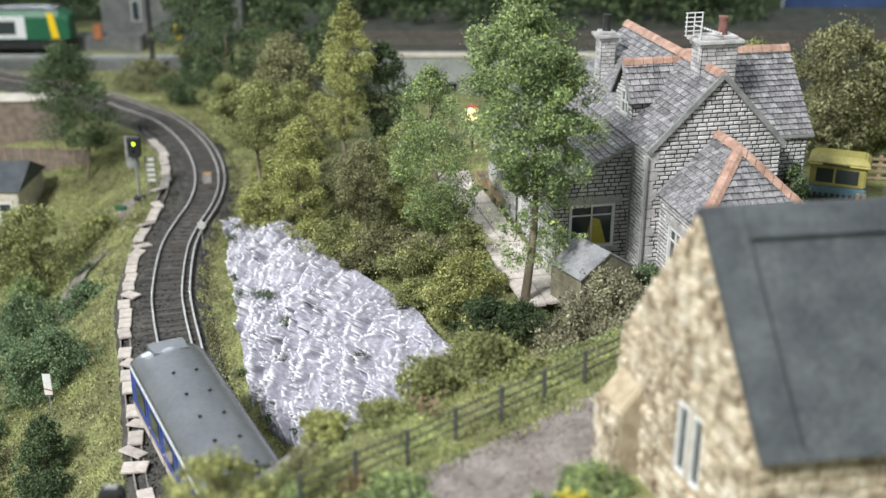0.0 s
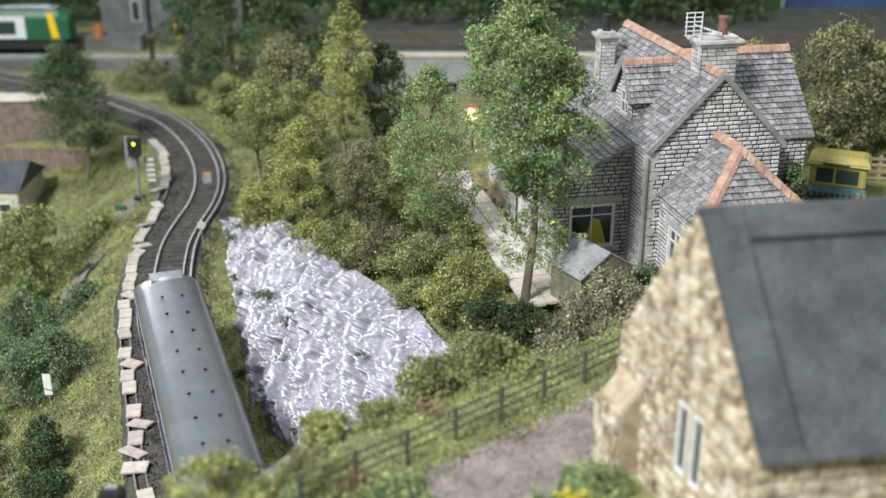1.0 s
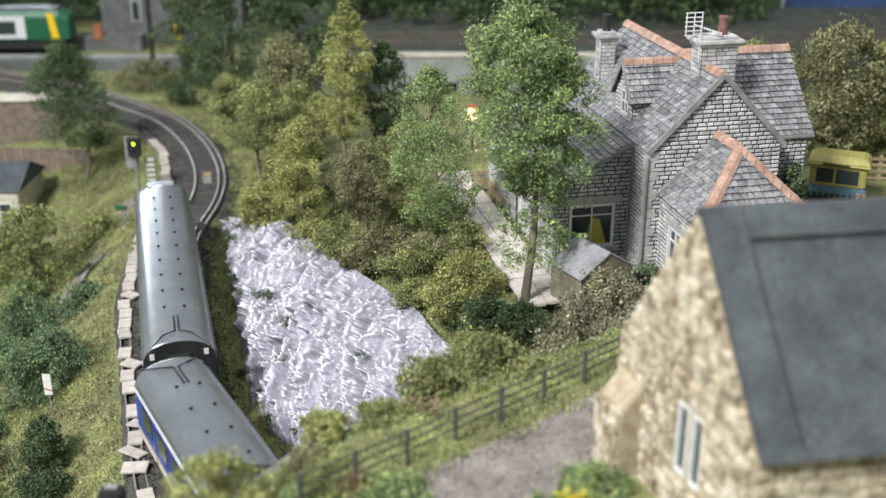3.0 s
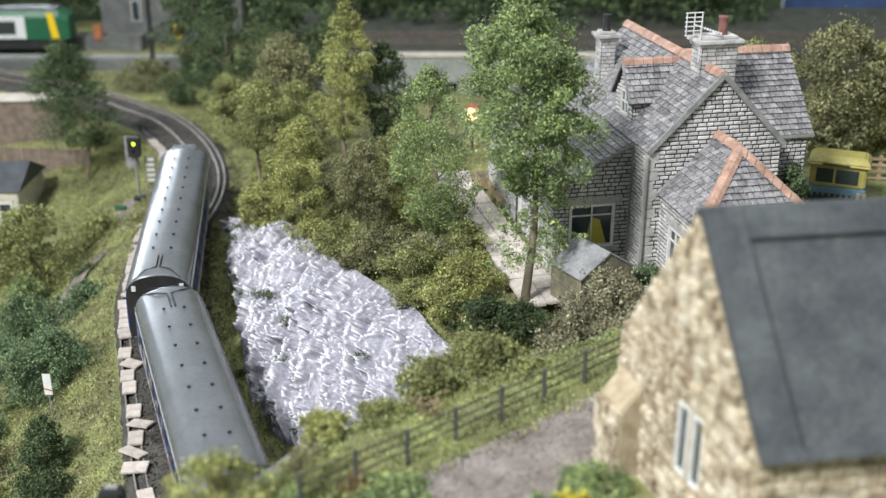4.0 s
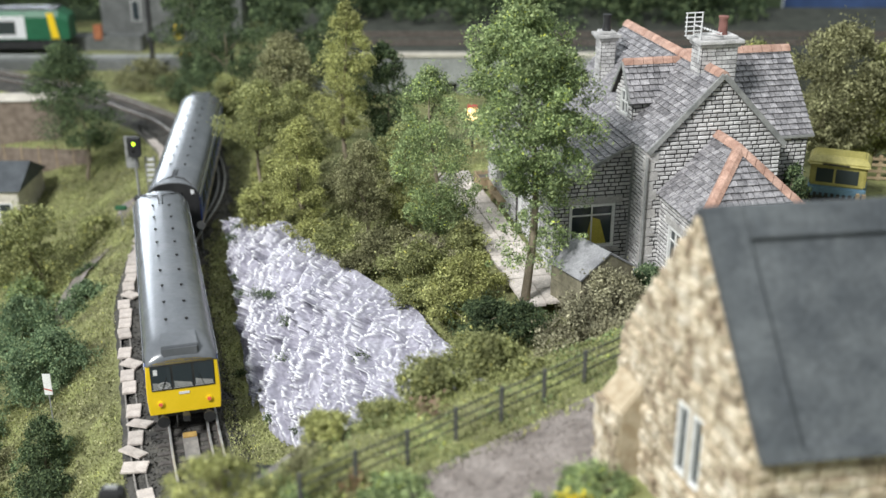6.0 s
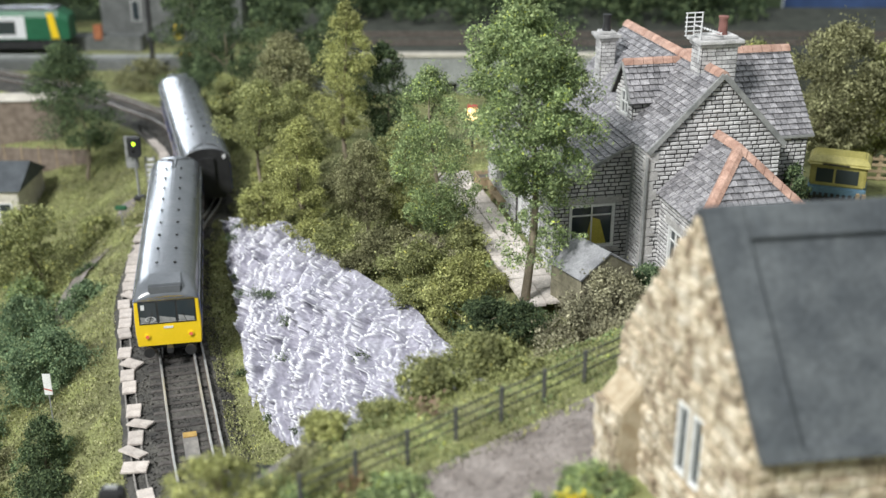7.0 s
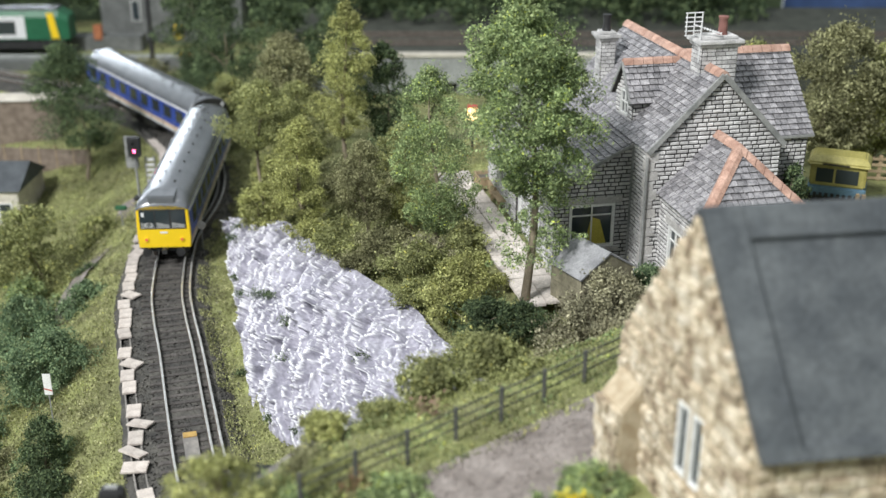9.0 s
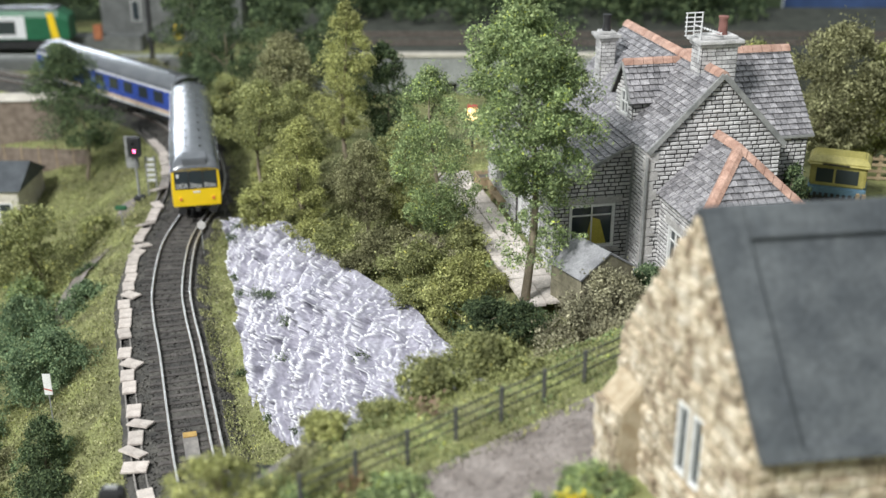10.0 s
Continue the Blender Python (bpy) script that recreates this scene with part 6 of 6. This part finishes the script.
plain_house("low pale workshop with a dark grey roof", -30.9, 71.5, -4.6, 0, 5.6, 5.0, 3.3, 1.3, M_PALE, M_DULLROOF, 3)
plain_house("brown timber-clad building beyond the workshop", -34.5, 81.6, -2.6, 4, 11, 2.2, 4.3, 0.25, M_DULLWALL, M_PALE, 0)
yardfence = thing("panel_fence", "weathered brown panel fence behind the workshop", "fence", -30.0, 76.6, -3.0, -6)
for i in range(6):
    part("panel", Shape().box(i * 1.3 - 3.0, i * 1.3 - 1.75, -0.05, 0.05, 0, 2.3), M_DULLWALL, yardfence)
    part("post", Shape().box(i * 1.3 - 3.06, i * 1.3 - 3.0, -0.08, 0.08, 0, 2.5), M_WOOD, yardfence)
tagged(part("low_path", Shape().loft([[(-19.9 + o + 0.3 * math.sin(u), y, float(ground_height(np.array([[-19.9 + o, y]]))[0]) + 0.07) for o in (-0.6, 0, 0.6)] for u, y in ((k * 0.5, 46 + k) for k in range(22))], closed=False, caps=False), M_ROAD), "brown earth path on the low ground", "path", kind="structure")
car = thing("parked_car", "pale silver car parked on the low ground", "car", -23.8, 48.9, -5.0, 80)
part("body", Shape().loft([[(x, y, z) for x, y in ((-2.0, -0.8), (2.0, -0.8), (2.0, 0.8), (-2.0, 0.8))] for z in (0.3, 0.85)]), M_WHITE, car, bevel=0.12)
part("cabin", Shape().loft([[(-1.3, -0.72, 0.85), (1.0, -0.72, 0.85), (1.0, 0.72, 0.85), (-1.3, 0.72, 0.85)], [(-0.9, -0.6, 1.4), (0.5, -0.6, 1.4), (0.5, 0.6, 1.4), (-0.9, 0.6, 1.4)]]), M_GLASS, car, bevel=0.05)
for x in (-1.25, 1.25):
    for y in (-0.78, 0.78):
        part("wheel", Shape().tube([(x, y - 0.1, 0.3), (x, y + 0.1, 0.3)], [0.3, 0.3], 12), M_CARDARK, car)

# ---- far side: deck on a concrete wall, platform, standing train, backdrop ----
M_DARKCONC = mat("sooty_concrete", (0.10, 0.105, 0.10), (0.17, 0.175, 0.17), 0.6, 0.9, 0.3)
M_CONC = mat("far_concrete", (0.26, 0.27, 0.26), (0.36, 0.37, 0.36), 0.6, 0.9, 0.3)
wall_far = thing("retaining_wall", "grey concrete retaining wall with a dark culvert opening", "wall", 0, 91, -0.6, kind="structure")
for x0, x1 in ((-14, -0.6), (1.2, 22)):
    part("panel", Shape().box(x0, x1, -0.3, 0.3, 0, 3.3), M_CONC, wall_far, bevel=0.04)
part("culvert_head", Shape().box(-0.6, 1.2, -0.3, 0.3, 1.15, 3.3), M_CONC, wall_far)
part("culvert_back", Shape().box(-0.6, 1.2, 0.8, 1.0, 0, 1.15), M_CARDARK, wall_far)
part("string_course", Shape().box(-14, 22, -0.45, 0.45, 3.3, 3.6), M_PALE, wall_far, bevel=0.05)
tagged(part("far_embankment", Shape().box(-14, 62, 91.31, 112, -0.5, 2.9), mat("sooty_ballast", (0.035, 0.038, 0.03), (0.07, 0.075, 0.06), 0.8, 0.95, 0.6)), "dark ballasted embankment behind the wall", "embankment", kind="structure")
for k, (y, z) in enumerate(((94.3, 2.95), (95.7, 2.95), (97.7, 2.95), (99.1, 2.95))):
    tagged(part("far_rail", Shape().box(-14, 62, y - 0.06, y + 0.06, z, z + 0.18), M_RUST), "rusty rail on the far embankment", "rail", group="far rails")
for y, z, w, m, nm, lab in ((99.5, 0.5, 1.4, M_DARKCONC, "platform", "pale station platform on the far side"), (102.6, 0.2, 1.0, M_CONC, "platform", "grey island platform on the far side"), (108.2, 1.0, 2.2, M_DARKCONC, "platform", "grey rear platform on the far side")):
    tagged(part(nm, Shape().box(-62, -21 - (y - 99) * 0.9, y - w / 2, y + w / 2, -0.5, z), m, bevel=0.05), lab, "platform", kind="structure")
M_GREEN = mat("loco_green", (0.012, 0.10, 0.045), (0.02, 0.13, 0.06), 1, 0.4, 0.05)
M_LIME = mat("loco_lime", (0.45, 0.55, 0.05), (0.55, 0.64, 0.08), 1, 0.4, 0.05)
unit = thing("standing_train", "green and lime multiple unit standing at the platform", "train", -45.6, 105.6, 0.35, 2)
part("body", Shape().loft([[(x, y, z) for y, z in ((-1.35, 0.9), (1.35, 0.9), (1.35, 3.0), (1.0, 3.6), (-1.0, 3.6), (-1.35, 3.0))] for x in (-10, 9.3)] + [[(10.2, y * 0.9, 0.9 + (z - 0.9) * 0.8) for y, z in ((-1.35, 0.9), (1.35, 0.9), (1.35, 3.0), (1.0, 3.6), (-1.0, 3.6), (-1.35, 3.0))]]), M_GREEN, unit)
part("roof", Shape().box(-10, 9.2, -1.1, 1.1, 3.55, 3.8), M_CARROOF, unit, bevel=0.1)
part("nose", Shape().add([(8.6, -1.4, 1.0), (9.3, -1.4, 1.0), (8.9, -1.4, 3.4), (8.3, -1.4, 3.4), (8.6, -1.3, 1.0), (9.3, -1.3, 1.0), (8.9, -1.3, 3.4), (8.3, -1.3, 3.4)], [(0, 1, 2, 3), (0, 4, 5, 1), (1, 5, 6, 2), (2, 6, 7, 3), (3, 7, 4, 0)]), M_YELLOW, unit, "yellow cab edge")
part("lime_door", Shape().box(0.5, 1.1, -1.4, -1.3, 1.0, 3.0), M_LIME, unit)
part("white_panel", Shape().box(1.1, 6.2, -1.39, -1.3, 1.0, 3.1), M_STRIPEWHITE, unit, bevel=0.03)
part("side_window", Shape().box(1.5, 5.3, -1.41, -1.38, 1.4, 2.65), M_GLASS, unit, bevel=0.01)
for x in (-8, -5, -2):
    part("side_window", Shape().box(x - 1, x + 1, -1.4, -1.3, 1.8, 2.7), M_GLASS, unit)
part("underframe", Shape().box(-9.8, 9.5, -1.1, 1.1, 0.0, 0.9), M_CARDARK, unit)
for x, y, h in ((-25.6, 96.8, 8.5), (-19.5, 101.5, 6.5)):
    pl = thing("catenary_mast", "dark lattice mast beside the far tracks", "mast", x, y, -0.5, group="masts")
    part("mast", Shape().box(-0.2, 0.2, -0.15, 0.15, 0, h), M_CARDARK, pl, bevel=0.04)
    part("arm", Shape().box(-3.0, 0.3, -0.08, 0.08, h - 1.2, h - 1.0), M_GREYTRIM, pl)
plain_house("dark station building behind the platform", -27.0, 112.5, 0.0, 0, 14, 3.5, 5.2, 0.4, M_DARKCONC, M_DULLROOF, 2)
M_ORANGE = mat("faded_orange", (0.32, 0.11, 0.05), (0.42, 0.16, 0.07), 2, 0.6, 0.1)
for x, m in ((-25.6, M_YELLOW), (-23.8, M_YELLOW), (-23.6, M_ORANGE), (-33.4, M_ORANGE)):
    cb = thing("platform_crate", "small bright box standing on the far side", "crate", x, 100.5 if x > -25 else 107.3, 0.0 if x > -25 else 1.2, group="platform boxes")
    part("body", Shape().box(-0.4, 0.4, -0.3, 0.3, -0.5, 0.9), m, cb, bevel=0.05)
M_BLUECLOTH = mat("blue_backdrop", (0.02, 0.045, 0.12), (0.045, 0.08, 0.19), 0.06, 0.95, 0.0)
M_GREENCLOTH = mat("green_backdrop", (0.025, 0.04, 0.02), (0.06, 0.085, 0.04), 0.12, 0.95, 0.0)
tagged(part("backdrop", Shape().box(-62, 37, 122, 122.5, -5, 9), M_GREENCLOTH), "dull green painted backdrop behind the layout", "backdrop", kind="structure")
tagged(part("backdrop", Shape().box(37, 62, 121, 121.5, -5, 9), M_BLUECLOTH), "dark blue cloth backdrop behind the layout", "backdrop", kind="structure")


# ---- motion ----
def motions():
    times = (0, 0.5, 1, 1.5, 2, 2.5, 3.25, 4, 4.5, 5, 5.5, 6, 6.5, 7, 7.5, 8, 8.5, 9, 9.5, 10)
    rear = lambda t: float(np.interp(t, *TAIL))
    for car, turn, mid_off in ((tail_coach, 0, HALF), (lead_coach, 180, HALF * 2 + GAP + LEAD_HALF)):
        rows = []
        for t in times:
            s = rear(t) + mid_off
            a, b = on_track(s - 6.6), on_track(s + 6.6)
            ang = math.degrees(math.atan2(*(b - a)[::-1])) + turn
            c = (a + b) / 2
            rows.append((t, place(c[0], c[1], 0.0, 0, 0, ang)))
        walk(car, rows)
    green, red = place(-0.04, 0, 3.33), place(-0.04, 0, 3.33, 0, 86, 0)
    shown = [t / 2 for t in range(16)] + [7.8, 7.9, SWITCH - 0.05]
    after = [SWITCH + 0.05, 8.2, 8.3] + [8.5 + t / 2 for t in range(4)]
    walk(drum, [(t, green) for t in shown] + [(t, red) for t in after])


GAP = 1.4
SWITCH = 8.05
TAIL = ((0, 1, 2.5, 4.5, 5.5, 7.5, 9, 10), (-35.0, -28.3, -19.0, -6.1, 0.15, 12.0, 20.4, 26.7))
motions()
